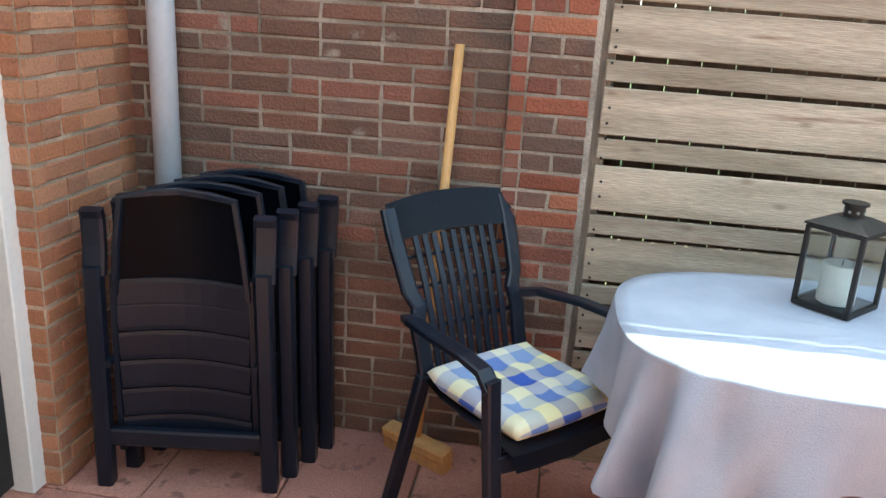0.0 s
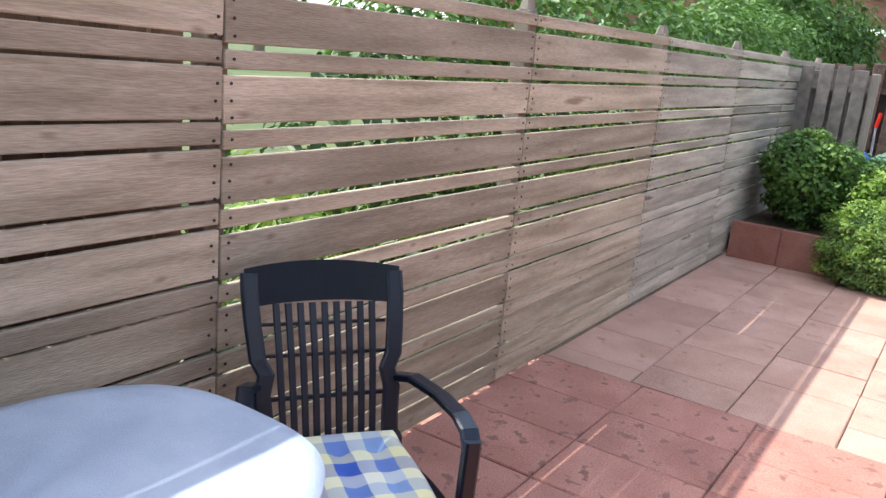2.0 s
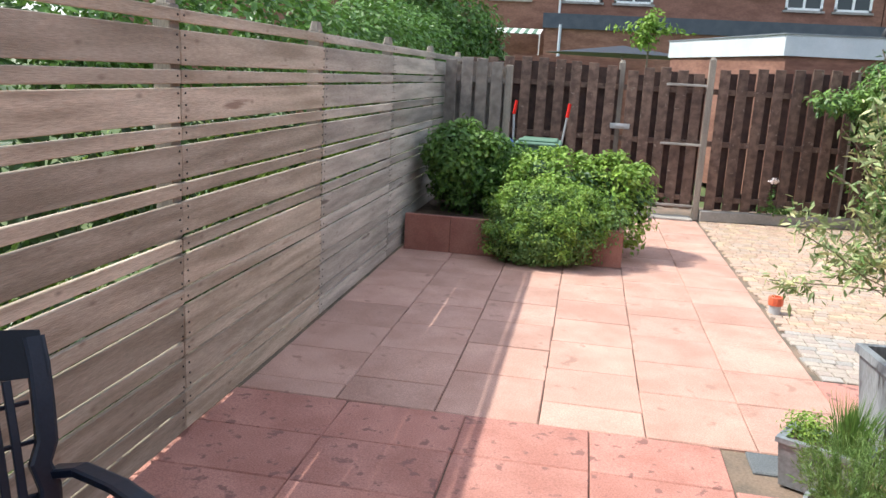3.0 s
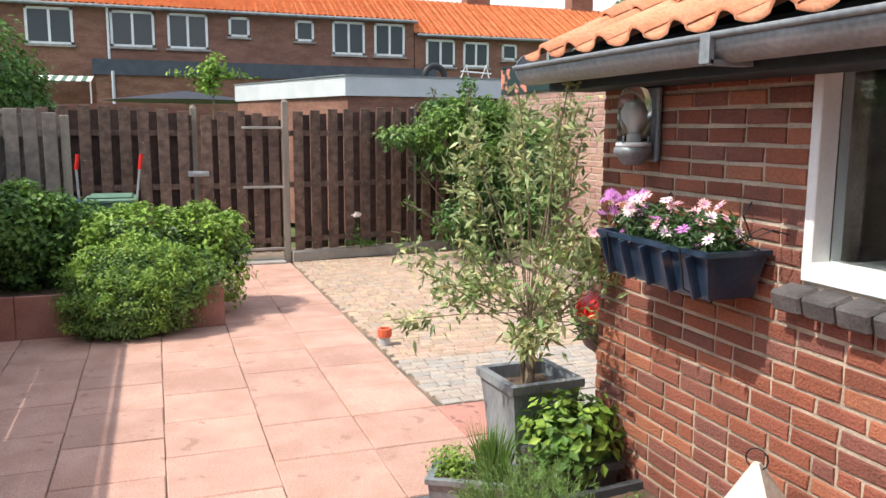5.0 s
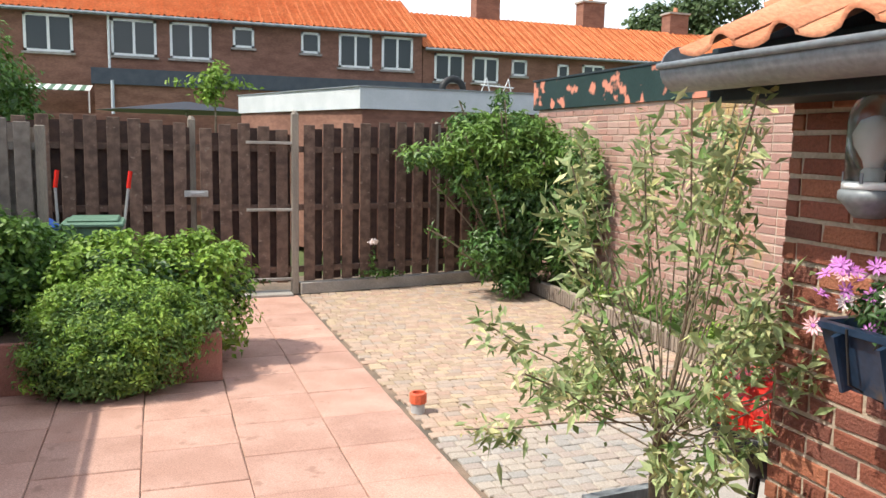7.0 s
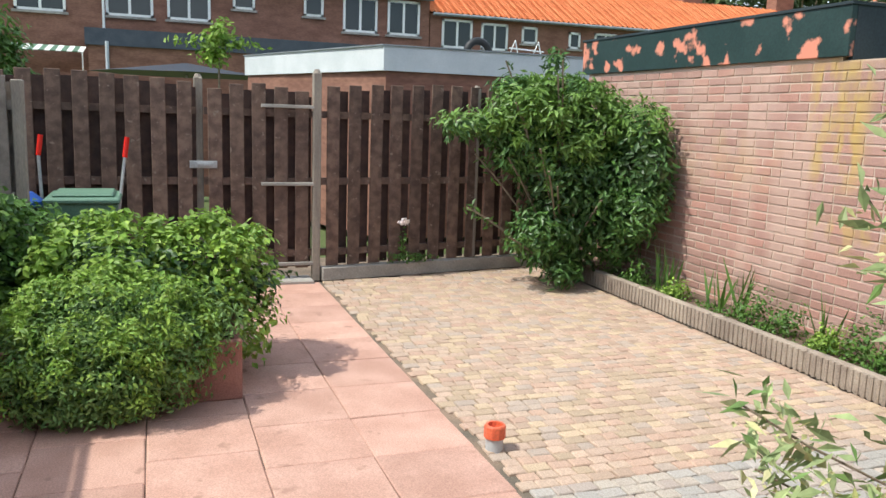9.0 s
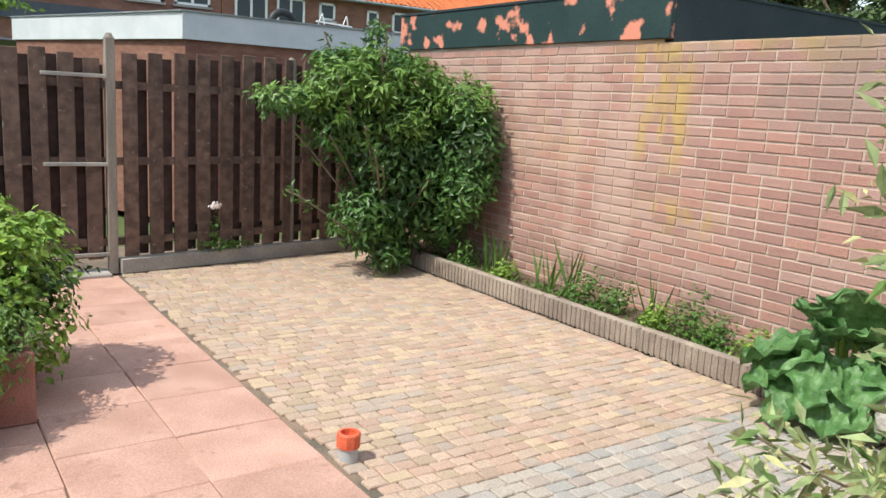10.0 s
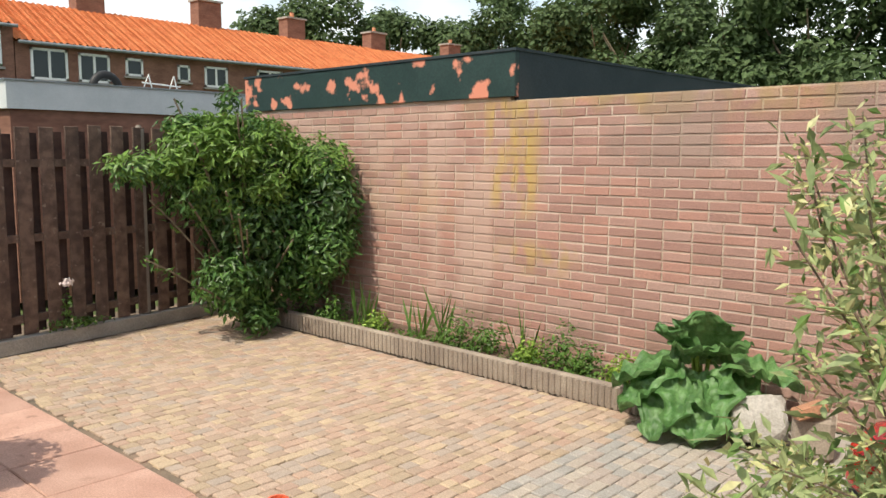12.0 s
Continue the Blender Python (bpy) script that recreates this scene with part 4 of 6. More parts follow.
bm = bmesh.new()
lo = [bm.verts.new((*rim(k * math.tau / 48, 0.98), TZ - 0.035)) for k in range(48)]
hi = [bm.verts.new((*rim(k * math.tau / 48, 0.98), TZ - 0.01)) for k in range(48)]
bm.faces.new(lo[::-1])
bm.faces.new(hi)
for k in range(48):
    bm.faces.new((lo[k], lo[(k + 1) % 48], hi[(k + 1) % 48], hi[k]))
part("tabletop", bm, "plastic", table)
for sx in (-1, 1):
    for sy in (-1, 1):
        part("leg", cyl(bmesh.new(), (TC[0] + sx * 0.42, TC[1] + sy * 0.23, 0), (TC[0] + sx * 0.38, TC[1] + sy * 0.2, TZ - 0.036), 0.02, 0.032), "plastic", table)
bm = bmesh.new()
N, rings = 240, []
for s in (0.15, 0.4, 0.65, 0.85, 0.95):
    rings.append([bm.verts.new((*rim(k * math.tau / N, s), TZ + 0.0015 * math.sin(9 * k * math.tau / N) * (s < 0.9))) for k in range(N)])
for d in (0.0, 0.02, 0.07, 0.17, 0.3, 0.45, 0.6, 0.75, 0.9, 1.0):
    ring = []
    for k in range(N):
        a = k * math.tau / N
        x, y = rim(a, 1.0)
        drop = 0.22 + 0.17 * abs(math.sin(2 * a)) ** 2 + 0.02 * math.sin(5 * a + 1)
        h = d * drop
        nx, ny = math.cos(a) / TA, math.sin(a) / TB
        q = math.hypot(nx, ny)
        nx, ny = nx / q, ny / q
        f = 0.5 * math.sin(13 * a + 0.8 * math.sin(3 * a)) + 0.35 * math.sin(22 * a + 1.3 + 8 * h) + 0.3 * math.sin(6 * a + 2)
        f = math.copysign(abs(f) ** 0.8, f)
        out = 0.012 + 0.10 * h + f * 0.2 * min(h, 0.4) * (0.7 + 1.0 * abs(math.sin(2 * a)))
        ring.append(bm.verts.new((x + nx * out, y + ny * out, TZ - h)))
    rings.append(ring)
c = bm.verts.new((*TC, TZ))
for k in range(N):
    bm.faces.new((c, rings[0][k], rings[0][(k + 1) % N]))
for a, b in zip(rings, rings[1:]):
    for k in range(N):
        bm.faces.new((a[k], b[k], b[(k + 1) % N], a[(k + 1) % N]))
solid("tablecloth", bm, "cloth", "grey-blue linen tablecloth hanging in folds over the oval table", "tablecloth", smooth=True)

# lantern
LC = (3.12, 3.905, TZ + 0.003)
lantern = thing("lantern", "square black metal lantern with glass sides on the tablecloth", "lantern", "", LC, 47)
LW, LD, LH = 0.073, 0.067, 0.205
for sx in (-1, 1):
    for sy in (-1, 1):
        part("post", boxes((sx * LW - 0.006, sx * LW + 0.006, sy * LD - 0.006, sy * LD + 0.006, 0, LH), bevel=0.0015), "black", lantern)
part("base", boxes((-LW, LW, -LD, LD, 0.004, 0.012)), "black", lantern)
for z in (0.0, LH - 0.006):
    part("band", boxes((-LW, LW, -LD - 0.006, -LD + 0.006, z, z + 0.013), (-LW, LW, LD - 0.006, LD + 0.006, z, z + 0.013), (-LW - 0.006, -LW + 0.006, -LD, LD, z, z + 0.013), (LW - 0.006, LW + 0.006, -LD, LD, z, z + 0.013)), "black", lantern)
bm = bmesh.new()
q = [[bm.verts.new((sx * w, sy * d, z)) for sx, sy in ((-1, -1), (1, -1), (1, 1), (-1, 1))] for w, d, z in ((LW + 0.009, LD + 0.009, LH + 0.002), (LW + 0.009, LD + 0.009, LH + 0.007), (0.03, 0.028, LH + 0.028))]
for a, b in zip(q, q[1:]):
    for k in range(4):
        bm.faces.new((a[k], a[(k + 1) % 4], b[(k + 1) % 4], b[k]))
bm.faces.new(q[0][::-1])
bm.faces.new(q[2])
part("lid", bm, "black", lantern)
chim = part("chimney", cyl(bmesh.new(), (0, 0, LH + 0.026), (0, 0, LH + 0.055), 0.024, seg=20), "black", lantern, smooth=False)
part("cap", cyl(bmesh.new(), (0, 0, LH + 0.056), (0, 0, LH + 0.062), 0.031, seg=20), "black", lantern)
for k in range(8):
    a = k * math.tau / 8
    part("vent_hole", cyl(bmesh.new(), (0.0238 * math.cos(a), 0.0238 * math.sin(a), LH + 0.04), (0.0246 * math.cos(a), 0.0246 * math.sin(a), LH + 0.04), 0.004, seg=8), "zinc", chim)
for sy in (-1, 1):
    part("pane", boxes((-LW + 0.006, LW - 0.006, sy * LD - 0.001, sy * LD + 0.001, 0.013, LH - 0.006)), "glass", lantern).visible_shadow = False
for sx in (-1, 1):
    part("pane", boxes((sx * LW - 0.001, sx * LW + 0.001, -LD + 0.006, LD - 0.006, 0.013, LH - 0.006)), "glass", lantern).visible_shadow = False
candle = thing("candle", "thick white pillar candle inside the lantern", "candle", "", (LC[0] - 0.003, LC[1] - 0.005, LC[2] + 0.013))
part("wax", lathe(bmesh.new(), [(0.043, 0), (0.044, 0.004), (0.044, 0.098), (0.04, 0.101), (0.03, 0.096), (0.005, 0.094)], 28), "wax", candle, smooth=True)
part("wick", cyl(bmesh.new(), (0, 0, 0.093), (0.002, 0, 0.108), 0.0012), "black", candle)

# pipe and broom on the brick wall
dp = thing("downpipe", "pale grey plastic downpipe in the corner of the brick wall", "pipe")
part("pipe", cyl(bmesh.new(), (1.195, 4.215, 0.0), (1.195, 4.215, 2.7), 0.041, seg=24), "pipe", dp, smooth=True)
part("bracket", boxes((1.14, 1.23, 4.25, 4.28, 1.9, 1.93)), "pipe", dp)
broom = thing("broom", "yard broom with a yellow wooden stick leaning on the brick wall", "broom")
part("stick", cyl(bmesh.new(), (2.04, 4.16, 0.07), (2.09, 4.25, 1.315), 0.0145, seg=14), "broom", broom, smooth=True)
m = pose(2.04, 4.155, 0.06, 8, 0, -30)
o = part("head", box(bmesh.new(), -0.13, 0.13, -0.03, 0.03, -0.018, 0.022, bevel=0.006), "broom", broom)
o.matrix_basis = m
o = part("bristles", box(bmesh.new(), -0.125, 0.125, -0.026, 0.026, -0.06, -0.019), "broom", broom)
o.matrix_basis = m

# wall lamp
lamp = thing("wall_lamp", "bulkhead wall lamp with a clear glass dome on the brick wall", "wall lamp", "", (5.755, EY + 0.012, 1.40))
part("back_plate", boxes((-0.056, 0.056, 0, 0.022, 0.0, 0.262), bevel=0.006), "zinc", lamp)
part("base", lathe(bmesh.new(), [(0.03, -0.012), (0.042, 0.0), (0.05, 0.012), (0.068, 0.03), (0.068, 0.046), (0.062, 0.052)], 28, (0, 0.078, 0.0)), "zinc", lamp, smooth=True)
part("collar", lathe(bmesh.new(), [(0.062, 0.053), (0.062, 0.066), (0.056, 0.07)], 28, (0, 0.078, 0.0)), "white", lamp, smooth=True)
part("dome", lathe(bmesh.new(), [(0.058, 0.071), (0.059, 0.2), (0.056, 0.225), (0.044, 0.248), (0.024, 0.262), (0.008, 0.266)], 28, (0, 0.078, 0.0)), "glass_lamp", lamp, smooth=True).visible_shadow = False
part("socket", lathe(bmesh.new(), [(0.018, 0.066), (0.018, 0.105), (0.014, 0.11)], 16, (0, 0.078, 0.0)), "white", lamp, smooth=True)
part("bulb", lathe(bmesh.new(), [(0.013, 0.111), (0.016, 0.125), (0.03, 0.155), (0.033, 0.178), (0.022, 0.204), (0.004, 0.212)], 20, (0, 0.078, 0.0)), "wax", lamp, smooth=True)
for k in range(4):
    a = k * math.pi / 2 + 0.4
    part("guard_rib", cyl(bmesh.new(), (0.0615 * math.cos(a), 0.078 + 0.0615 * math.sin(a), 0.066), (0.0615 * math.cos(a), 0.078 + 0.0615 * math.sin(a), 0.09), 0.004, seg=6), "zinc", lamp)

# flower box
BX0, BX1 = 5.13, 5.73
fb = thing("window_box", "dark blue trough of pink daisies hanging on the brick wall", "flower box", "", (0, 0, 0))
bm = bmesh.new()
q = []
for x0, x1, y0, y1, z in ((BX0 + 0.035, BX1 - 0.035, 1.2, 1.36, 1.025), (BX0 + 0.005, BX1 - 0.005, 1.185, 1.395, 1.155), (BX0 - 0.008, BX1 + 0.008, 1.178, 1.408, 1.155), (BX0 - 0.008, BX1 + 0.008, 1.178, 1.408, 1.17), (BX0 + 0.012, BX1 - 0.012, 1.2, 1.385, 1.17), (BX0 + 0.02, BX1 - 0.02, 1.205, 1.38, 1.12)):
    q.append([bm.verts.new(v) for v in ((x0, y0, z), (x1, y0, z), (x1, y1, z), (x0, y1, z))])
for a, b in zip(q, q[1:]):
    for k in range(4):
        bm.faces.new((a[k], a[(k + 1) % 4], b[(k + 1) % 4], b[k]))
bm.faces.new(q[0][::-1])
bm.faces.new(q[-1])
part("trough", bm, "basket", fb)
for k in range(5):
    x = BX0 + 0.07 + 0.115 * k
    part("rib", sweep(bmesh.new(), [(x, 1.365, 1.03), (x, 1.402, 1.154)], 0.05, 0.012, (1, 0, 0)), "basket", fb)
for x in (BX0 + 0.1, BX1 - 0.1):
    part("hanger", sweep(bmesh.new(), [(x, 1.17, 1.3), (x, 1.2, 1.26), (x, 1.17, 1.2), (x, 1.3, 1.0), (x, 1.4, 1.05), (x, 1.42, 1.17)], 0.005, 0.005), "black", fb)
for sx in (BX0 - 0.06, BX0 - 0.02):
    part("hanger", sweep(bmesh.new(), [(sx, 1.17, 1.22), (sx - 0.02, 1.25, 1.24), (sx + 0.03, 1.3, 1.2), (sx + 0.02, 1.2, 1.15)], 0.004, 0.004), "black", fb)
foliage("leaves", fb, [((BX0 + 0.14, 1.3, 1.2), (0.13, 0.1, 0.07)), ((BX0 + 0.42, 1.3, 1.2), (0.16, 0.1, 0.07))], 2200, 0.028, 0.01, "leaf_dark", 5)


def daisy(material, seed):
    r2 = random.Random(seed)
    bm = bmesh.new()
    for k in range(12):
        a = k * math.tau / 12 + r2.uniform(-0.08, 0.08)
        u, v = Vector((math.cos(a), math.sin(a), 0)), Vector((-math.sin(a), math.cos(a), 0))
        z = Vector((0, 0, r2.uniform(0.0, 0.006)))
        bm.faces.new([bm.verts.new(p) for p in (u * 0.003, u * 0.014 + v * 0.0036 + z, u * 0.024 + z, u * 0.014 - v * 0.0036 + z)])
    return mesh_of("petals", bm, material)


HEART = mesh_of("heart", cyl(bmesh.new(), (0, 0, -0.001), (0, 0, 0.004), 0.005, 0.004, 8), "purple")
KINDS = {k: daisy(k, i) for i, k in enumerate(("pink", "purple", "petal_white"))}
r = random.Random(4)
for k in range(54):
    x = r.uniform(BX0 - 0.0, BX1 + 0.04)
    kd = "purple" if (x > 5.56 and r.random() < 0.7) or r.random() < 0.12 else r.choice(("pink", "pink", "petal_white"))
    if 5.40 < x < 5.46:
        x += 0.08
    fl = put("flower", KINDS[kd], pose(x, r.uniform(1.24, 1.43), r.uniform(1.2, 1.3) - (0.05 if r.random() < 0.2 else 0), r.uniform(-70, -5), r.uniform(-40, 40), r.uniform(0, 90)), fb)
    put("heart", HEART, Matrix.Identity(4), fl)

# spray bottle behind the window
sb = thing("spray_bottle", "translucent white spray bottle on the inner window sill", "bottle", "", (4.82, 0.93, 1.15))
part("body", lathe(bmesh.new(), [(0.03, 0), (0.035, 0.01), (0.035, 0.1), (0.02, 0.14), (0.013, 0.16)], 20), "wax", sb, smooth=True)
part("trigger", boxes((-0.035, 0.045, -0.012, 0.012, 0.175, 0.205), (0.02, 0.032, -0.006, 0.006, 0.13, 0.175), (-0.012, 0.012, -0.012, 0.012, 0.16, 0.176), bevel=0.003), "white", sb)
bt = thing("bottle", "short white bottle on the inner window sill", "bottle", "", (4.70, 0.93, 1.15))
part("body", lathe(bmesh.new(), [(0.03, 0), (0.033, 0.01), (0.033, 0.08), (0.015, 0.1), (0.015, 0.115)], 20), "wax", bt, smooth=True)

# standpipe with its orange cap
sp = thing("standpipe", "short grey drain pipe with an orange-red screw ring in the paving", "pipe", "", (8.63, 1.372, 0))
part("pipe", cyl(bmesh.new(), (0, 0, -0.02), (0, 0, 0.07), 0.04, seg=24), "pvc", sp, smooth=False)
bm = lathe(bmesh.new(), [(0.05, 0.058), (0.05, 0.112), (0.046, 0.118), (0.034, 0.118), (0.032, 0.08)], 10)
part("screw_ring", bm, "red_cap", sp)


# ---- pots and their plants ----
def square_pot(name, label, at, rz, w0, d0, w1, d1, h, material, rim_h=0.03, out=0.015, soil=0.04):
    t = thing(name, label, "plant pot", "", at, rz)
    bm = bmesh.new()
    q = []
    for w, d, z in ((w0, d0, 0), (w1, d1, h - rim_h), (w1 + out, d1 + out, h - rim_h), (w1 + out, d1 + out, h), (w1 - 0.02, d1 - 0.02, h), (w1 - 0.025, d1 - 0.025, h - soil)):
        q.append([bm.verts.new((sx * w, sy * d, z)) for sx, sy in ((-1, -1), (1, -1), (1, 1), (-1, 1))])
    for a, b in zip(q, q[1:]):
        for k in range(4):
            bm.faces.new((a[k], a[(k + 1) % 4], b[(k + 1) % 4], b[k]))
    bm.faces.new(q[0][::-1])
    bm.faces.new(q[-1])
    part("tub", bm, material, t)
    bm = bmesh.new()
    bmesh.ops.create_grid(bm, x_segments=12, y_segments=12, size=1)
    for v in bm.verts:
        v.co = Vector((v.co.x * (w1 - 0.03), v.co.y * (d1 - 0.03), h - soil + 0.006 + 0.006 * noise.noise(v.co * 7)))
    part("soil", bm, "soil", t, "brown potting soil with dry bits")
    return t


OP = (6.24, 1.40, 0)
square_pot("tall_pot", "tall tapered grey square pot, rubbed pale at the rim", OP, 4, 0.105, 0.105, 0.15, 0.155, 0.50, "pot", 0.035, 0.014, 0.06)
shrub = thing("oleaster", "variegated silvery shrub with thin branches in the tall grey pot", "shrub", "", (OP[0], OP[1], 0.44))
r = random.Random(21)
trunk = bmesh.new()
sweep(trunk, [(0, 0, 0), (0.012, -0.01, 0.12), (0.02, 0.0, 0.26)], 0.034, 0.034)
sweep(trunk, [(0.03, 0.01, 0), (0.03, 0.02, 0.14), (0.0, 0.03, 0.3)], 0.022, 0.022)
part("trunk", trunk, "bark", shrub)
tips = []
bm = bmesh.new()
for k in range(52):
    a, reach = r.uniform(0, math.tau), r.uniform(0.2, 0.6)
    topz = r.uniform(0.27, 0.66) if k > 20 else r.uniform(0.66, 1.26)
    reach *= 1.0 if topz < 0.67 else 0.65
    p = [(0.01, 0.01, 0.22 + 0.12 * r.random())]
    for s in (0.35, 0.7, 1.0):
        p.append((reach * s ** 0.7 * math.cos(a) + r.uniform(-0.02, 0.02), reach * s ** 0.7 * math.sin(a) + r.uniform(-0.02, 0.02), p[0][2] + (topz - p[0][2]) * s ** 0.8))
    part("branch", sweep(bmesh.new(), p, 0.0042, 0.0042), "bark", shrub)
    tips.append(p)


def sprigs(name, parent, lines, per, length, width, material, seed, spread=0.02, start=0.35, along=0.0, label=""):
    """Long leaves set along twigs."""
    g = np.random.default_rng(seed)
    P, A, Nn = [], [], []
    for ln in lines:
        ln = np.array(ln)
        seg = g.integers(0, len(ln) - 1, per)
        u = g.random(per)
        p = ln[seg] * (1 - u[:, None]) + ln[seg + 1] * u[:, None]
        fracs = (seg + u) / (len(ln) - 1)
        d = ln[seg + 1] - ln[seg]
        d /= np.linalg.norm(d, axis=1)[:, None]
        a = g.normal(size=(per, 3)) * 0.8 + d * (0.6 + along)
        keep = fracs > start
        P.append((p + g.normal(size=p.shape) * spread)[keep])
        A.append(a[keep])
    P, A = np.concatenate(P), np.concatenate(A)
    A /= np.linalg.norm(A, axis=1)[:, None]
    n = len(P)
    B = np.cross(A, g.normal(size=(n, 3)))
    B /= np.linalg.norm(B, axis=1)[:, None]
    C = np.cross(A, B)
    s = (0.6 + 0.7 * g.random(n))[:, None]
    L, W = length * s, width * s
    v = np.stack([P, P + A * L * 0.4 + B * W / 2 + C * W * 0.15, P + A * L - np.array([0, 0, 0.15]) * L, P + A * L * 0.4 - B * W / 2 + C * W * 0.15], 1).reshape(-1, 3)
    f = np.arange(len(v)).reshape(-1, 4)
    me = bpy.data.meshes.new(name)
    me.from_pydata(v.tolist(), [], np.concatenate([f[:, [0, 1, 2]], f[:, [0, 2, 3]]]).tolist())
    me.materials.append(M[material])
    ob = new(name, me)
    ob.parent = parent
    return tagged(ob, label, kind="stuff")


sprigs("leaves", shrub, tips, 92, 0.056, 0.017, "leaf_olive", 31, 0.03, 0.5)
sprigs("pale_leaves", shrub, tips, 44, 0.046, 0.013, "leaf_cream", 32, 0.022, 0.6)
sprigs("shaded_leaves", shrub, tips, 20, 0.052, 0.016, "leaf_grey", 34, 0.034, 0.35)
sprigs("blossom", shrub, tips, 60, 0.013, 0.009, "leaf_cream", 33, 0.02, 0.6)

square_pot("low_pot", "small square anthracite pot full of mint", (5.93, 1.36, 0), 5, 0.10, 0.10, 0.13, 0.13, 0.26, "anthracite")
mint = thing("mint", "bushy light green mint in the small square pot", "herb", "", (5.93, 1.36, 0.22))
foliage("leaves", mint, [((0, 0, 0.1), (0.17, 0.17, 0.14)), ((-0.08, 0.08, 0.06), (0.12, 0.12, 0.1)), ((0.08, -0.1, 0.12), (0.12, 0.1, 0.12))], 900, 0.05, 0.032, "leaf_mid", 41, shell=0.8, up=0.9)
foliage("pale_leaves", mint, [((0, 0, 0.14), (0.19, 0.19, 0.15))], 320, 0.05, 0.03, "leaf_bright", 42, shell=0.5, up=0.9)
square_pot("empty_trough", "rectangular anthracite trough with bare soil and a few seedlings", (5.57, 1.28, 0), 6, 0.135, 0.17, 0.165, 0.205, 0.2, "anthracite", 0.025, 0.012, 0.03)
seedling = thing("seedlings", "a few tiny seedlings in the rectangular trough", "seedling", "", (5.57, 1.28, 0.17))
foliage("leaves", seedling, [((-0.05, 0.05, 0.02), (0.05, 0.05, 0.02)), ((0.06, -0.02, 0.02), (0.06, 0.05, 0.02))], 40, 0.02, 0.01, "leaf_mid", 43, shell=0.9)
square_pot("zinc_trough", "rectangular zinc trough with chives and thyme", (6.02, 1.74, 0), 60, 0.14, 0.08, 0.16, 0.095, 0.2, "zinc", 0.02, 0.01, 0.02)
chives = thing("chives", "grassy green chives in the zinc trough", "herb", "", (6.02, 1.74, 0.19))
foliage("leaves", chives, [((0.05, 0.06, 0.03), (0.11, 0.11, 0.08))], 900, 0.02, 0.01, "leaf_bright", 44, shell=0.9)
bucket = thing("zinc_bucket", "round zinc tub with lavender", "plant pot", "", (5.44, 1.80, 0))
part("tub", lathe(bmesh.new(), [(0.13, 0), (0.165, 0.2), (0.175, 0.205), (0.175, 0.222), (0.16, 0.222), (0.155, 0.19)], 32), "steel", bucket, smooth=False)
part("soil", lathe(bmesh.new(), [(0.153, 0.19), (0.01, 0.2)], 24), "soil", bucket)
lav = thing("lavender", "grey-green lavender bush in the zinc tub", "herb", "", (5.44, 1.80, 0.2))
blades = []
for k in range(290):
    a, q = r.uniform(0, math.tau), r.random() ** 0.6
    blades.append([(0.13 * q * math.cos(a), 0.13 * q * math.sin(a), 0.0), (0.19 * q * math.cos(a), 0.19 * q * math.sin(a), 0.1), (0.24 * q * math.cos(a) + r.uniform(-0.02, 0.02), 0.24 * q * math.sin(a) + r.uniform(-0.02, 0.02), r.uniform(0.2, 0.33) - 0.1 * q)])
sprigs("leaves", lav, blades, 34, 0.026, 0.003, "leaf_grey", 45, 0.004, 0.15, 1.0)
for ln in blades[:80]:
    part("stem", sweep(bmesh.new(), ln, 0.002, 0.002), "leaf_grey", lav)
chl = []
for k in range(220):
    a, q = r.uniform(0, math.tau), r.random()
    chl.append([(0.06 * q * math.cos(a) - 0.06, 0.06 * q * math.sin(a) - 0.05, 0), (0.1 * q * math.cos(a) - 0.06, 0.1 * q * math.sin(a) - 0.05, 0.12), (0.15 * q * math.cos(a) - 0.06, 0.15 * q * math.sin(a) - 0.05, r.uniform(0.14, 0.24))])
bm = bmesh.new()
for ln in chl:
    p = [Vector(v) for v in ln]
    w = Vector((0.0015, 0.001, 0))
    bm.faces.new([bm.verts.new(v) for v in (p[0] - w, p[0] + w, p[1] + w, p[1] - w)])
    bm.faces.new([bm.verts.new(v) for v in (p[1] - w, p[1] + w, p[2])])
tagged(part("grass", bm, "leaf_mid", chives), kind="stuff")

# cream garden lantern on the ground by the wall
gl = thing("garden_lantern", "tall cream metal lantern with a pyramid roof and wire handle", "lantern", "", (4.93, 1.36, 0), 30)
part("body", boxes((-0.06, 0.06, -0.06, 0.06, 0, 0.5), bevel=0.004), "cream_paint", gl)
bm = bmesh.new()
bmesh.ops.create_cone(bm, cap_ends=True, segments=4, radius1=0.11, radius2=0.012, depth=0.13, matrix=pose(0, 0, 0.565, 0, 0, 45))
part("lid", bm, "cream_paint", gl)
bm = sweep(bmesh.new(), [(0.03 * math.cos(a), 0, 0.64 + 0.03 * math.sin(a)) for a in [k * math.tau / 12 for k in range(13)]], 0.004, 0.004, (0, 1, 0))
part("handle", bm, "black", gl)

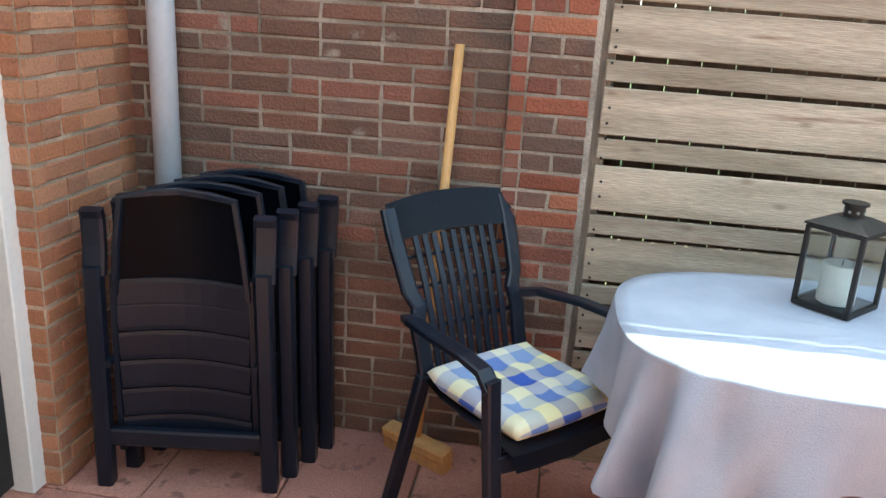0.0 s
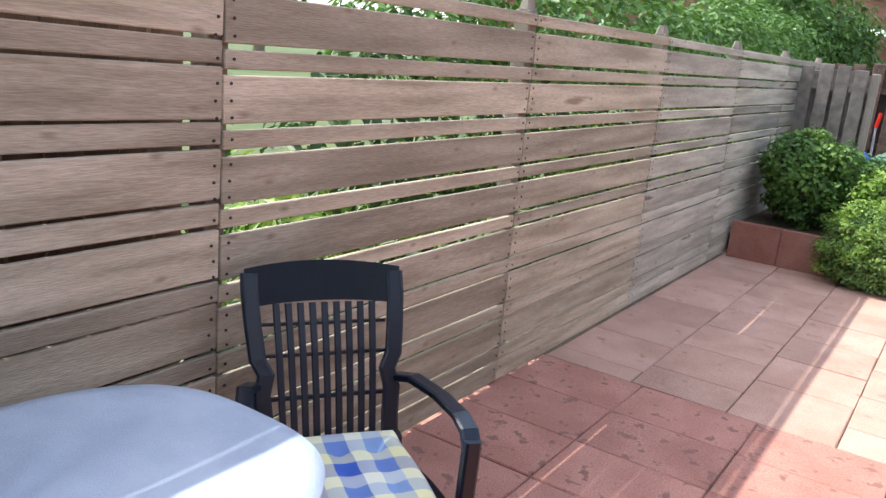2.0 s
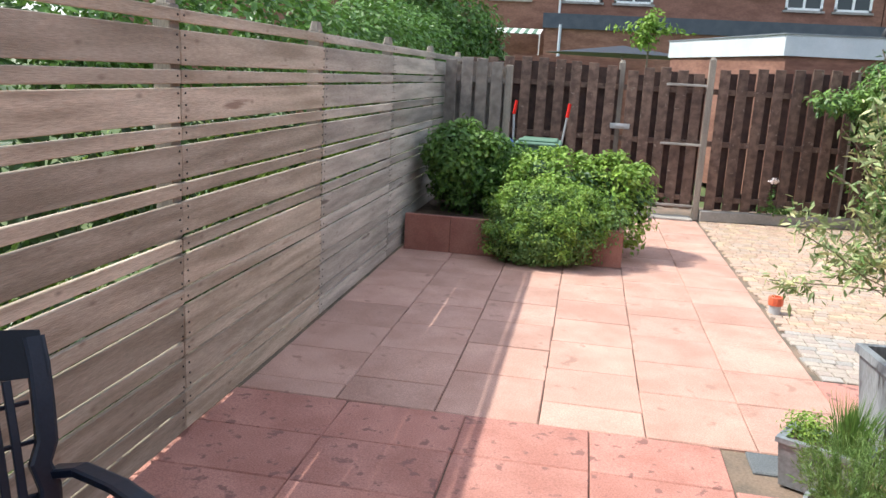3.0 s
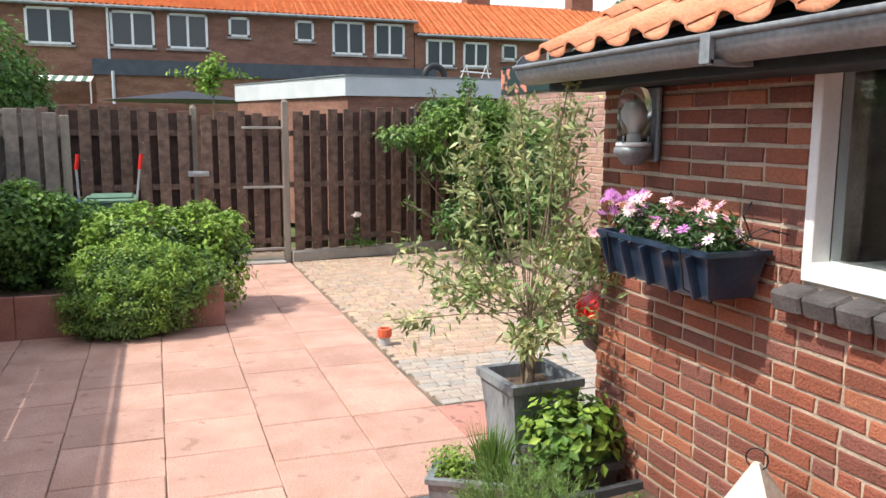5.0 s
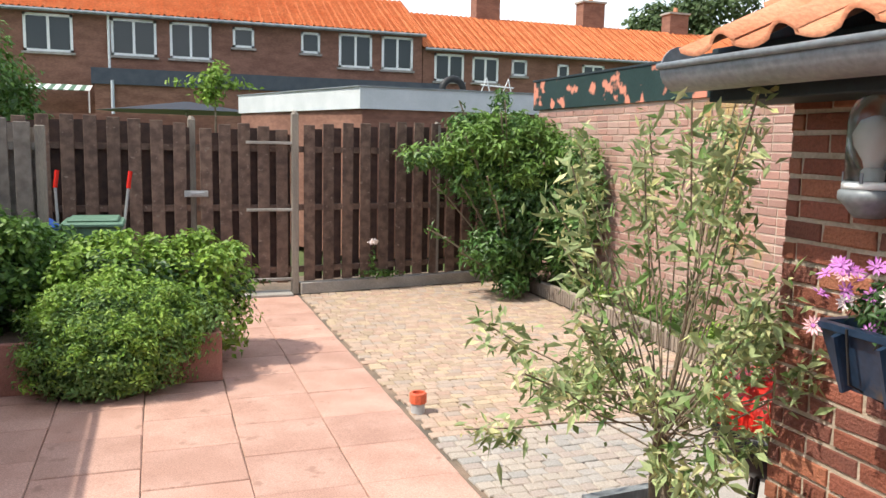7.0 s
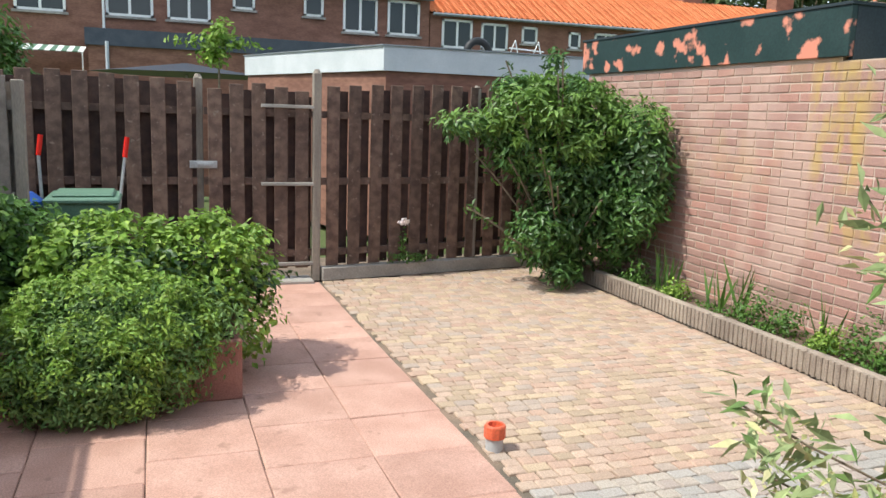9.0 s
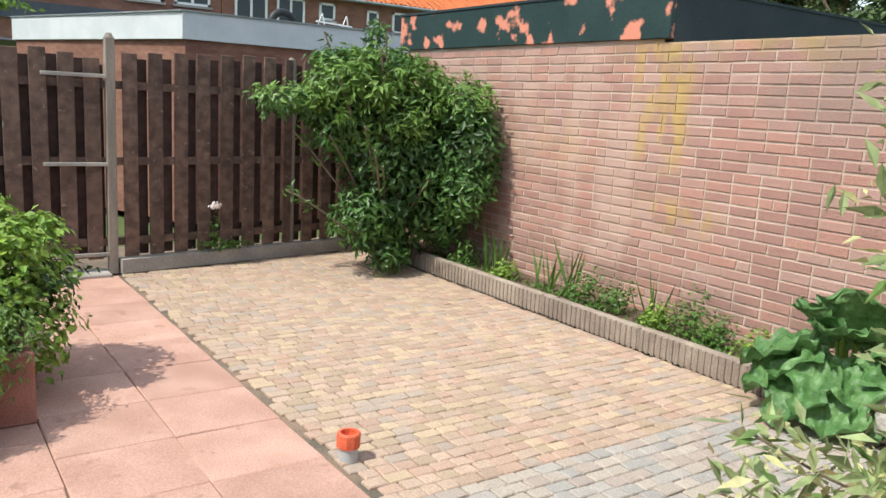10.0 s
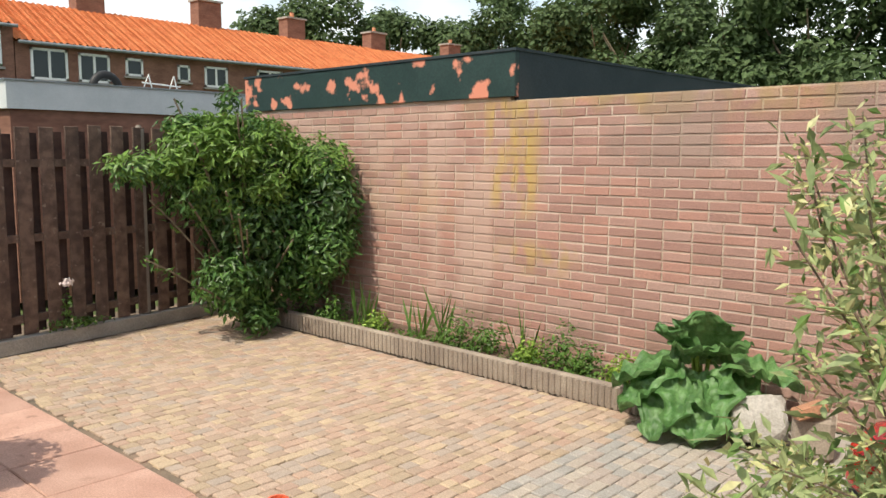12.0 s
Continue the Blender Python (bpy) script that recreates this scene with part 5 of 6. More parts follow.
# kettle barbecue
bq = thing("barbecue", "red kettle barbecue on thin legs beside the extension corner", "barbecue", "", (6.39, 0.85, 0.06))
part("lid", lathe(bmesh.new(), [(0.225, 0.6), (0.228, 0.62), (0.215, 0.68), (0.17, 0.735), (0.09, 0.765), (0.01, 0.772)], 36), "red", bq, smooth=True)
part("bowl", lathe(bmesh.new(), [(0.02, 0.4), (0.1, 0.415), (0.18, 0.47), (0.215, 0.54), (0.222, 0.598)], 36), "plastic_black", bq, smooth=True)
for k in range(3):
    a = k * math.tau / 3 + 1.9
    part("leg", cyl(bmesh.new(), (0.12 * math.cos(a), 0.12 * math.sin(a), 0.44), (0.22 * math.cos(a), 0.22 * math.sin(a), -0.06), 0.01), "black", bq)
part("handle", boxes((-0.05, 0.05, -0.012, 0.012, 0.79, 0.81), (-0.05, -0.04, -0.008, 0.008, 0.765, 0.79), (0.04, 0.05, -0.008, 0.008, 0.765, 0.79), bevel=0.003), "black", bq)

# bins and tools behind the shrubs
wb = thing("wheelie_bin", "green wheeled bin with its lid closed behind the shrubs", "bin", "", (11.75, 3.27, 0))
bm = bmesh.new()
q = [[bm.verts.new((sx * w, sy * w * 0.85, z)) for sx, sy in ((-1, -1), (1, -1), (1, 1), (-1, 1))] for w, z in ((0.2, 0.03), (0.26, 0.8))]
for k in range(4):
    bm.faces.new((q[0][k], q[0][(k + 1) % 4], q[1][(k + 1) % 4], q[1][k]))
bm.faces.new(q[0][::-1])
bm.faces.new(q[1])
part("body", bm, "green_bin", wb)
part("lid", boxes((-0.29, 0.29, -0.245, 0.245, 0.8, 0.84), (-0.2, 0.25, -0.2, 0.2, 0.84, 0.862), bevel=0.012), "green_bin", wb, "pale green lid")
for sy in (-0.2, 0.2):
    part("wheel", cyl(bmesh.new(), (0.2, sy - 0.02, 0.1), (0.2, sy + 0.02, 0.1), 0.1, seg=20), "black", wb)
tub = thing("tub", "blue plastic tub next to the green bin", "tub", "", (11.72, 3.70, 0))
part("body", lathe(bmesh.new(), [(0.13, 0), (0.17, 0.76), (0.15, 0.76), (0.14, 0.7)], 20), "plastic_black", tub)
part("lid", lathe(bmesh.new(), [(0.17, 0.765), (0.17, 0.8), (0.1, 0.86), (0.01, 0.87)], 20), "blue", tub)
for y0, y1, xx in ((3.12, 2.98, 11.9), (3.52, 3.57, 12.0)):
    t = thing("tool", "long-handled garden tool with a red grip leaning by the fence", "tool", "long tools by the bin")
    part("shaft", cyl(bmesh.new(), (xx - 0.1, y0 + 0.02, 0.0), (xx, y1 + 0.02, 1.1), 0.012), "steel", t)
    part("grip", cyl(bmesh.new(), (xx, y1 + 0.02, 1.1), (xx + 0.012, y1, 1.25), 0.018), "red", t)
solid("crate", boxes((12.0, 12.35, 3.8, 4.15, 0, 1.0), bevel=0.01), "slat_dark", "dark wooden box behind the screen", "box")

# shrubs of the raised bed
s1 = thing("shrub", "dense green shrub at the fence end of the raised bed", "shrub", "", (10.25, 3.8, 0.2))
foliage("crown", s1, [((0, 0, 0.42), (0.42, 0.4, 0.4)), ((0.2, -0.25, 0.5), (0.3, 0.3, 0.28)), ((-0.15, 0.12, 0.64), (0.32, 0.28, 0.24)), ((-0.1, -0.2, 0.68), (0.18, 0.18, 0.16)), ((-0.3, 0.1, 0.5), (0.2, 0.24, 0.22))], 5600, 0.05, 0.034, "leaf_mid", 51, up=0.6)
# dark leaves inside each crown paint in the shade of its depth
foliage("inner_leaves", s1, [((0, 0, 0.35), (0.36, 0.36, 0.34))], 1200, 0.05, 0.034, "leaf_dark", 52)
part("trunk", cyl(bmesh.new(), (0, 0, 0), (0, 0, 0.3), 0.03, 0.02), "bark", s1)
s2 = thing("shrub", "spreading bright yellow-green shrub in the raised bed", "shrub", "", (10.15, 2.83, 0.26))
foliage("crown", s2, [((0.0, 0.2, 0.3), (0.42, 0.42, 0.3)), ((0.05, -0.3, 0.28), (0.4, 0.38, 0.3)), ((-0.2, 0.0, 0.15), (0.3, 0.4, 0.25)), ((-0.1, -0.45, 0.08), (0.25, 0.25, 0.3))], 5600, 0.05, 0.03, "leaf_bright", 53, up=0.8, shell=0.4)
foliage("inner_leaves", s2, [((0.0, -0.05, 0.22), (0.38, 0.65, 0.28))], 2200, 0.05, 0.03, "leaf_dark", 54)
part("trunk", cyl(bmesh.new(), (0, 0, 0), (0, 0, 0.25), 0.03, 0.02), "bark", s2)


def knobs(cx, cy, cz, rx, ry, rz, n, size, seed):
    """Small tufts over the top and sides of an ellipsoid."""
    q, out = random.Random(seed), []
    while len(out) < n:
        d = Vector((q.gauss(0, 1), q.gauss(0, 1), q.gauss(0.4, 1))).normalized()
        if d.z > -0.35:
            k = size * q.uniform(0.7, 1.3)
            out.append(((cx + rx * d.x, cy + ry * d.y, cz + rz * d.z), (k, k, k * 0.8)))
    return out


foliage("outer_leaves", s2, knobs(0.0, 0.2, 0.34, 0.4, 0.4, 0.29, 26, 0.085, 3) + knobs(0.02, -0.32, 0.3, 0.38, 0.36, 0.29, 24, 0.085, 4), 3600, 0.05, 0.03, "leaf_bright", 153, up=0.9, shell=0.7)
foliage("outer_leaves", s1, knobs(0, 0, 0.46, 0.4, 0.38, 0.4, 30, 0.09, 5), 1800, 0.05, 0.032, "leaf_lit", 151, up=0.8, shell=0.7)
s3 = thing("shrub", "low fine-leaved shrub spilling over the tile edge of the raised bed", "shrub", "", (9.72, 3.02, 0.25))
foliage("crown", s3, [((-0.03, 0.0, 0.16), (0.33, 0.5, 0.24)), ((-0.18, 0.2, 0.03), (0.3, 0.36, 0.28)), ((-0.2, -0.12, 0.0), (0.3, 0.4, 0.27)), ((-0.05, -0.42, 0.1), (0.24, 0.26, 0.22)), ((-0.26, 0.12, -0.1), (0.24, 0.36, 0.2)), ((-0.33, 0.12, -0.08), (0.18, 0.4, 0.18)), ((-0.34, 0.12, -0.18), (0.13, 0.26, 0.09))], 15000, 0.034, 0.013, "leaf_grey", 55, up=0.5, shell=0.45)
foliage("tip_leaves", s3, [((-0.05, 0.0, 0.17), (0.36, 0.52, 0.26)), ((-0.2, 0.05, 0.0), (0.32, 0.46, 0.29))], 3600, 0.03, 0.014, "leaf_bright", 56, up=0.6, shell=0.12)
# darkness under the outer foliage, given by darker leaf colour
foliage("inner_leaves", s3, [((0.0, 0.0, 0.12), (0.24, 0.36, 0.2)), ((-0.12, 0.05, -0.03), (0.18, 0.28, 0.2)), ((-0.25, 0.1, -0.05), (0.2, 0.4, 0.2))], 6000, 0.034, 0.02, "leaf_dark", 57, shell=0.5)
foliage("mid_leaves", s3, [((-0.05, 0.0, 0.12), (0.34, 0.5, 0.27)), ((-0.22, 0.05, -0.02), (0.3, 0.46, 0.27))], 6000, 0.034, 0.014, "leaf_mid", 58, shell=0.4)

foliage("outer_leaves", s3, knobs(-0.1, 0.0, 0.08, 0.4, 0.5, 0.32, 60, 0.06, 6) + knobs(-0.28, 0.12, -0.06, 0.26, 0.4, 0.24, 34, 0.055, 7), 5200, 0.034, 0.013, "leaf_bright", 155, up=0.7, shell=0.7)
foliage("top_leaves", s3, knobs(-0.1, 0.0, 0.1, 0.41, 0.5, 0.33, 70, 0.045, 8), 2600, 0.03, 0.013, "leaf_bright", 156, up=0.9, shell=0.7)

# big corner shrub
s4 = thing("corner_shrub", "tall dark green shrub sprawling in the corner between fence and wall", "shrub", "", (11.95, -0.72, 0))
r = random.Random(8)
bm = bmesh.new()
lines = []
for k in range(40):
    a, reach, topz = r.uniform(0, math.tau), r.uniform(0.2, 0.75), r.uniform(0.5, 2.0)
    reach *= 0.75 if topz > 1.5 else 1.0
    ex, ey = reach * math.cos(a), min(reach * math.sin(a) * 1.25 + (0.35 if topz > 1.1 else 0), 1.2)
    ey = max(ey, -0.62)
    ex = min(ex, 0.35)
    ln = [(0, 0, 0), (ex * 0.4, ey * 0.4, topz * 0.5), (ex * 0.8, ey * 0.8, topz * 0.85), (ex, ey, topz)]
    part("branch", sweep(bmesh.new(), ln, 0.014, 0.014), "bark", s4)
    lines.append(ln)
foliage("crown", s4, [((-0.05, 0.05, 0.5), (0.34, 0.36, 0.4)), ((-0.05, 0.0, 1.05), (0.4, 0.48, 0.36)), ((0.1, 0.1, 1.5), (0.3, 0.5, 0.22)), ((0.1, 0.8, 1.4), (0.18, 0.42, 0.11)), ((-0.3, -0.25, 0.95), (0.34, 0.34, 0.33)), ((-0.2, 0.35, 0.5), (0.26, 0.3, 0.26)), ((-0.4, -0.42, 1.42), (0.38, 0.22, 0.24)), ((-0.66, -0.48, 1.15), (0.2, 0.16, 0.3)), ((-0.72, -0.5, 0.85), (0.14, 0.1, 0.2)), ((-0.2, 0.1, 1.75), (0.2, 0.25, 0.12)), ((-0.3, 0.15, 0.16), (0.2, 0.16, 0.15)), ((0.1, 0.45, 1.78), (0.15, 0.3, 0.1)), ((-0.05, 0.2, 1.98), (0.08, 0.1, 0.14)), ((0.0, 0.45, 1.25), (0.28, 0.32, 0.28)), ((-0.3, -0.35, 0.5), (0.3, 0.26, 0.3)), ((-0.6, -0.35, 0.75), (0.3, 0.22, 0.3))], 12500, 0.078, 0.028, "leaf_shrub", 61, up=0.6, shell=0.5, droop=0.5)
# brighter leaves over the upper crown paint in the light from above
foliage("bright_leaves", s4, [((-0.1, 0.0, 1.35), (0.46, 0.52, 0.34)), ((0.05, 0.1, 1.62), (0.36, 0.66, 0.22)), ((0.1, 0.8, 1.45), (0.22, 0.42, 0.12)), ((-0.42, -0.42, 1.48), (0.38, 0.24, 0.22))], 4200, 0.076, 0.027, "leaf_lit", 63, up=0.9, shell=0.25, droop=0.4)
# core of the shrub shaded by a darker leaf colour
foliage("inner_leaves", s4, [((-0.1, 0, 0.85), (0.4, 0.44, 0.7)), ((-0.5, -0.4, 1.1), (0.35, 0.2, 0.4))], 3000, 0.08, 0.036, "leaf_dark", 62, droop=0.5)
foliage("outer_leaves", s4, knobs(-0.05, 0.15, 1.4, 0.45, 0.62, 0.46, 40, 0.12, 9), 3000, 0.075, 0.026, "leaf_lit", 163, up=0.9, shell=0.8, droop=0.4)
sprigs("shoot_leaves", s4, lines, 40, 0.075, 0.028, "leaf_mid", 64, 0.03, 0.6)

# flower-bed plants
r = random.Random(17)
for k, (x, hgt, nb) in enumerate(((11.0, 0.42, 16), (10.35, 0.38, 9), (10.1, 0.5, 8), (9.35, 0.42, 10), (9.05, 0.22, 5))):
    iris = thing("iris_clump", "clump of upright sword-shaped iris leaves in the flower bed", "plant", "iris clumps", (x, -1.2, 0.1))
    bm = bmesh.new()
    for j in range(nb):
        a = r.uniform(-0.7, 0.7)
        b = r.uniform(0, math.tau)
        h = hgt * r.uniform(0.6, 1.1)
        base = Vector((r.uniform(-0.09, 0.09), r.uniform(-0.05, 0.05), 0))
        lean2 = Vector((math.sin(a) * h * 0.6, r.uniform(-0.1, 0.1), h * math.cos(a)))
        w = Vector((math.cos(b), math.sin(b), 0)) * 0.011
        bm = bmesh.new()
        v = [bm.verts.new(p) for p in (base - w, base + w, base + lean2 * 0.6 + w, base + lean2 * 0.6 - w, base + lean2)]
        bm.faces.new((v[0], v[1], v[2], v[3]))
        bm.faces.new((v[3], v[2], v[4]))
        part("leaf", bm, "leaf_mid", iris)
for k, (x, s) in enumerate(((10.75, 0.1), (9.85, 0.2), (9.6, 0.16), (9.2, 0.12), (8.95, 0.2), (8.75, 0.14), (8.5, 0.12), (11.3, 0.14))):
    h = thing("bed_plant", "leafy green perennial with a few small flowers in the flower bed", "plant", "perennials in the bed", (x, -1.17 + r.uniform(-0.04, 0.04), 0.1))
    foliage("leaves", h, [((0, 0, s * 0.7), (s * 0.8, 0.12, s)), ((s * 0.4, 0.05, s * 0.4), (s * 0.7, 0.12, s * 0.6))], 420, 0.032, 0.018, "leaf_mid" if k % 3 else "leaf_bright", 70 + k, shell=0.8)
low = thing("ground_cover", "low weeds and seedlings over the flower bed soil", "plant", "", (0, 0, 0.1))
foliage("leaves", low, [((8.3 + 0.5 * k, -1.15, 0.015), (0.3, 0.16, 0.04)) for k in range(8)], 1500, 0.03, 0.015, "leaf_mid", 90, shell=0.9)
climb = thing("climber", "small plant with white flowers at the foot of the arched fence", "plant", "", (12.5, 0.55, 0.12))
foliage("leaves", climb, [((0, 0, 0.05), (0.06, 0.3, 0.05)), ((-0.03, 0.1, 0.2), (0.03, 0.03, 0.16))], 260, 0.035, 0.02, "leaf_mid", 91, shell=0.9)
foliage("flowers", climb, [((-0.06, 0.1, 0.4), (0.03, 0.05, 0.03))], 60, 0.03, 0.02, "petal_white", 92, shell=0.9)

# rhubarb
rh = thing("rhubarb", "big crinkled rhubarb plant at the end of the flower bed", "plant", "", (7.92, -1.02, 0))


def big_leaf(size, seed):
    r2 = random.Random(seed)
    bm = bmesh.new()
    nu, nv = 24, 22
    ph = [r2.uniform(0, 6) for _ in range(4)]
    g = []
    for i in range(nu + 1):
        row = []
        for j in range(nv + 1):
            u, v = i / nu, -1 + 2 * j / nv
            w = 0.5 * math.sin(math.pi * min(1, 0.12 + 0.88 * u) ** 0.8) ** 0.6 * (1 + 0.17 * math.sin(18 * u + ph[0]) * abs(v) ** 2)
            x = u + 0.06 * abs(v) ** 2 * math.sin(7 * u + ph[1]) - (0.1 * abs(v) ** 1.5 if u < 0.2 else 0)
            z = 0.055 * math.sin(27 * u + ph[2] + 4 * v) * abs(v) ** 0.9 + 0.035 * math.sin(21 * v + 9 * u + ph[3]) * abs(v) ** 0.7 + 0.014 * math.sin(34 * u + 9 * abs(v)) + 0.16 * abs(v) - 0.2 * u * u - 0.03 * math.cos(40 * v) * (1 - u) * 0.3
            row.append(bm.verts.new((x * size, v * w * size, z * size)))
        g.append(row)
    for a, b in zip(g, g[1:]):
        for k in range(nv):
            bm.faces.new((a[k], b[k], b[k + 1], a[k + 1]))
    return bm


for k, (az, el, size, reach, h) in enumerate(((112, 42, 0.5, 0.13, 0.34), (82, 34, 0.42, 0.17, 0.26), (145, 36, 0.4, 0.16, 0.28), (25, 14, 0.46, 0.12, 0.34), (48, 26, 0.42, 0.16, 0.3), (2, 22, 0.38, 0.12, 0.28), (200, 2, 0.5, 0.12, 0.34), (172, 24, 0.38, 0.13, 0.3), (118, -66, 0.46, 0.02, 0.36), (60, -44, 0.36, 0.05, 0.4), (160, -30, 0.34, 0.06, 0.4), (100, -20, 0.3, 0.08, 0.44))):
    a = radians(az)
    p = Vector((reach * math.cos(a), reach * math.sin(a), h))
    part("stalk", sweep(bmesh.new(), [(0, 0, 0.0), p * 0.6, p], 0.02, 0.02), "leaf_bright", rh, "pale green stalk")
    o = part("leaf", big_leaf(size * 0.86, 100 + k), "rhubarb", rh, smooth=True)
    o.matrix_basis = Matrix.Translation(p) @ pose(0, 0, 0, 0, el, az)
m = pose(7.55, -0.95, 0.14, 20, 8, 25)
for name, dims, mm, label in (("stone", (0.15, 0.11, 0.13), m, "rough pale concrete lump beside the rhubarb"),):
    bm = bmesh.new()
    bmesh.ops.create_icosphere(bm, subdivisions=3, radius=1)
    for v in bm.verts:
        c2 = Vector([math.copysign(min(abs(q) * 1.25, 0.92), q) for q in v.co])
        v.co = Vector((c2.x * dims[0], c2.y * dims[1], c2.z * dims[2])) * (1 + 0.06 * noise.noise(v.co * 2.5))
    o = solid(name, bm, "stone", label, "stone")
    o.matrix_basis = mm
o = solid("brick_piece", box(bmesh.new(), -0.08, 0.08, -0.045, 0.045, -0.03, 0.03, bevel=0.008), "brick_pier", "loose orange brick beside the barbecue", "brick")
o.matrix_basis = pose(7.28, -0.9, 0.26, 10, 20, 40)
o = solid("stone_block", box(bmesh.new(), -0.1, 0.1, -0.08, 0.08, -0.11, 0.11, bevel=0.02), "edging", "grey block under the loose brick", "stone")
o.matrix_basis = pose(7.28, -0.98, 0.11, 0, 0, 15)

# ---- beyond the fences ----
hedge = thing("hedge", "dense green hedge behind the board fence", "hedge", "", (0, 5.0, 0))
spots = []
r = random.Random(5)
for k in range(26):
    x = 6.2 + 0.5 * k
    hz = 1.55 + 0.02 * k + r.uniform(-0.08, 0.1)
    spots.append(((x, 0.25 + r.uniform(-0.1, 0.1), hz), (0.5, 0.45, 0.45)))
foliage("crown", hedge, spots, 16000, 0.08, 0.045, "leaf_mid", 101, up=0.8, shell=0.3)
# hedge depth shaded with dark leaves
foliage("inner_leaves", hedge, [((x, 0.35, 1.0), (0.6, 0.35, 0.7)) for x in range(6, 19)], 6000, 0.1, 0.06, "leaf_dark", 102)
bh = thing("tree", "broad green garden tree beyond the board fence", "tree", "", (17.6, 5.6, 0))
part("trunk", cyl(bmesh.new(), (0, 0, 0), (0, 0, 2.0), 0.12, 0.07), "bark", bh)
foliage("crown", bh, [((0, 0, 2.3), (1.3, 1.1, 0.95)), ((-1, 0.5, 2.6), (1.1, 1.0, 0.9)), ((0.3, -0.6, 1.8), (0.9, 0.7, 0.8))], 11000, 0.11, 0.06, "leaf_mid", 103, up=0.7)
nb = thing("border_plants", "yellow-green border plants behind the board fence", "plant", "", (0, 5.0, 0))
foliage("leaves", nb, [((4.4 + 0.7 * k, r.uniform(0, 0.5), r.uniform(0.3, 0.9)), (0.4, 0.35, 0.45)) for k in range(12)], 6000, 0.09, 0.035, "leaf_bright", 104, up=0.6, shell=0.8)
foliage("dark_leaves", nb, [((1.5 + 0.7 * k, 0.7, 0.6), (0.5, 0.3, 0.8)) for k in range(18)], 4000, 0.1, 0.05, "leaf_dark", 105, up=0.6, shell=0.8)
# dense dark foliage added behind the boards to block light through the low gaps
foliage("low_leaves", nb, [((4.3 + 0.55 * k, -0.25, 0.25), (0.45, 0.25, 0.4)) for k in range(16)], 5000, 0.09, 0.05, "leaf_dark", 106, up=0.6, shell=0.8)
# backing added to keep the first panel's gaps dark and stop sun through them
scr = thing("board_screen", "added dark backing that closes the gaps of the first fence panel", "fence")
for k in range(18):
    part("board", boxes((2.3 + 0.1 * k, 2.395 + 0.1 * k, 4.44, 4.46, 0, 1.68)), "slat_dark", scr)

# shed beyond the gate
SH = ((14.68, 0.23), (18.0, 1.44), (20.4, -5.0), (14.68, -5.0))


def prism(pts, z0, z1, grow=0.0):
    bm = bmesh.new()
    cx, cy = sum(p[0] for p in pts) / len(pts), sum(p[1] for p in pts) / len(pts)
    f = lambda p: (p[0] + grow * math.copysign(1, p[0] - cx), p[1] + grow * math.copysign(1, p[1] - cy))  # noqa: E731
    lo, hi = [bm.verts.new((*f(p), z0)) for p in pts], [bm.verts.new((*f(p), z1)) for p in pts]
    for k in range(len(pts)):
        j = (k + 1) % len(pts)
        bm.faces.new((lo[k], hi[k], hi[j], lo[j]))
    bm.faces.new(lo)
    bm.faces.new(hi[::-1])
    bmesh.ops.recalc_face_normals(bm, faces=bm.faces[:])
    return bm


shed = thing("shed", "low flat-roofed brick shed with pale fascia behind the gate", "shed")
part("wall", prism(SH, 0, 1.98), "house_brick", shed)
part("fascia", prism(SH, 1.98, 2.26, 0.04), "fascia_white", shed, "pale grey-white fascia boards")
part("roof_edge", prism(SH, 2.26, 2.275, 0.06), "zinc", shed)
tyre = thing("tyre", "old car tyre lying up on the shed roof", "tyre", "", (17.5, -2.05, 2.47))
bm = bmesh.new()
ringv = [[bm.verts.new((0.06 * math.sin(b), (0.19 + 0.06 * math.cos(b)) * math.cos(a), (0.19 + 0.06 * math.cos(b)) * math.sin(a))) for b in [j * math.tau / 8 for j in range(8)]] for a in [k * math.tau / 20 for k in range(20)]]
for k in range(20):
    for j in range(8):
        bm.faces.new((ringv[k][j], ringv[(k + 1) % 20][j], ringv[(k + 1) % 20][(j + 1) % 8], ringv[k][(j + 1) % 8]))
part("rubber", bm, "black", tyre, smooth=True)
frame_bars = thing("bar_frame", "white bent metal frame on the shed roof beside the tyre", "frame", "", (17.2, -2.75, 2.28))
bm = bmesh.new()
for s in (-0.2, 0.2):
    sweep(bm, [(0, s - 0.1, 0), (0, s, 0.4), (0, s + 0.12, 0.1)], 0.02, 0.02)
sweep(bm, [(0, -0.3, 0.25), (0, 0.3, 0.28)], 0.02, 0.02)
part("bars", bm, "white", frame_bars)
solid("wall_lane", boxes((19.5, 19.7, 1.6, 9.0, 0, 1.95)), "house_brick", "low brown garden wall beyond the shed", "wall", "structure")
par = thing("parasol", "flat black parasol behind the low wall", "parasol", "", (23.5, 2.1, 0))
part("pole", cyl(bmesh.new(), (0, 0, 0), (0, 0, 2.3), 0.03), "steel", par)
part("canopy", cyl(bmesh.new(), (0, 0, 2.14), (0, 0, 2.38), 1.9, 0.05, 8), "black", par)
vine = thing("young_tree", "young tree with spreading light green branches beyond the fence", "tree", "", (19.0, 1.78, 0))
part("trunk", cyl(bmesh.new(), (0, 0, 0), (0, 0, 2.6), 0.03, 0.012), "bark", vine)
foliage("crown", vine, [((0, 0, 2.5), (0.15, 0.75, 0.1)), ((0, 0, 2.65), (0.2, 0.25, 0.25)), ((0, 0.1, 2.3), (0.2, 0.3, 0.2))], 500, 0.12, 0.06, "leaf_bright", 110, shell=0.9)

# terraced houses
HX = 39.65


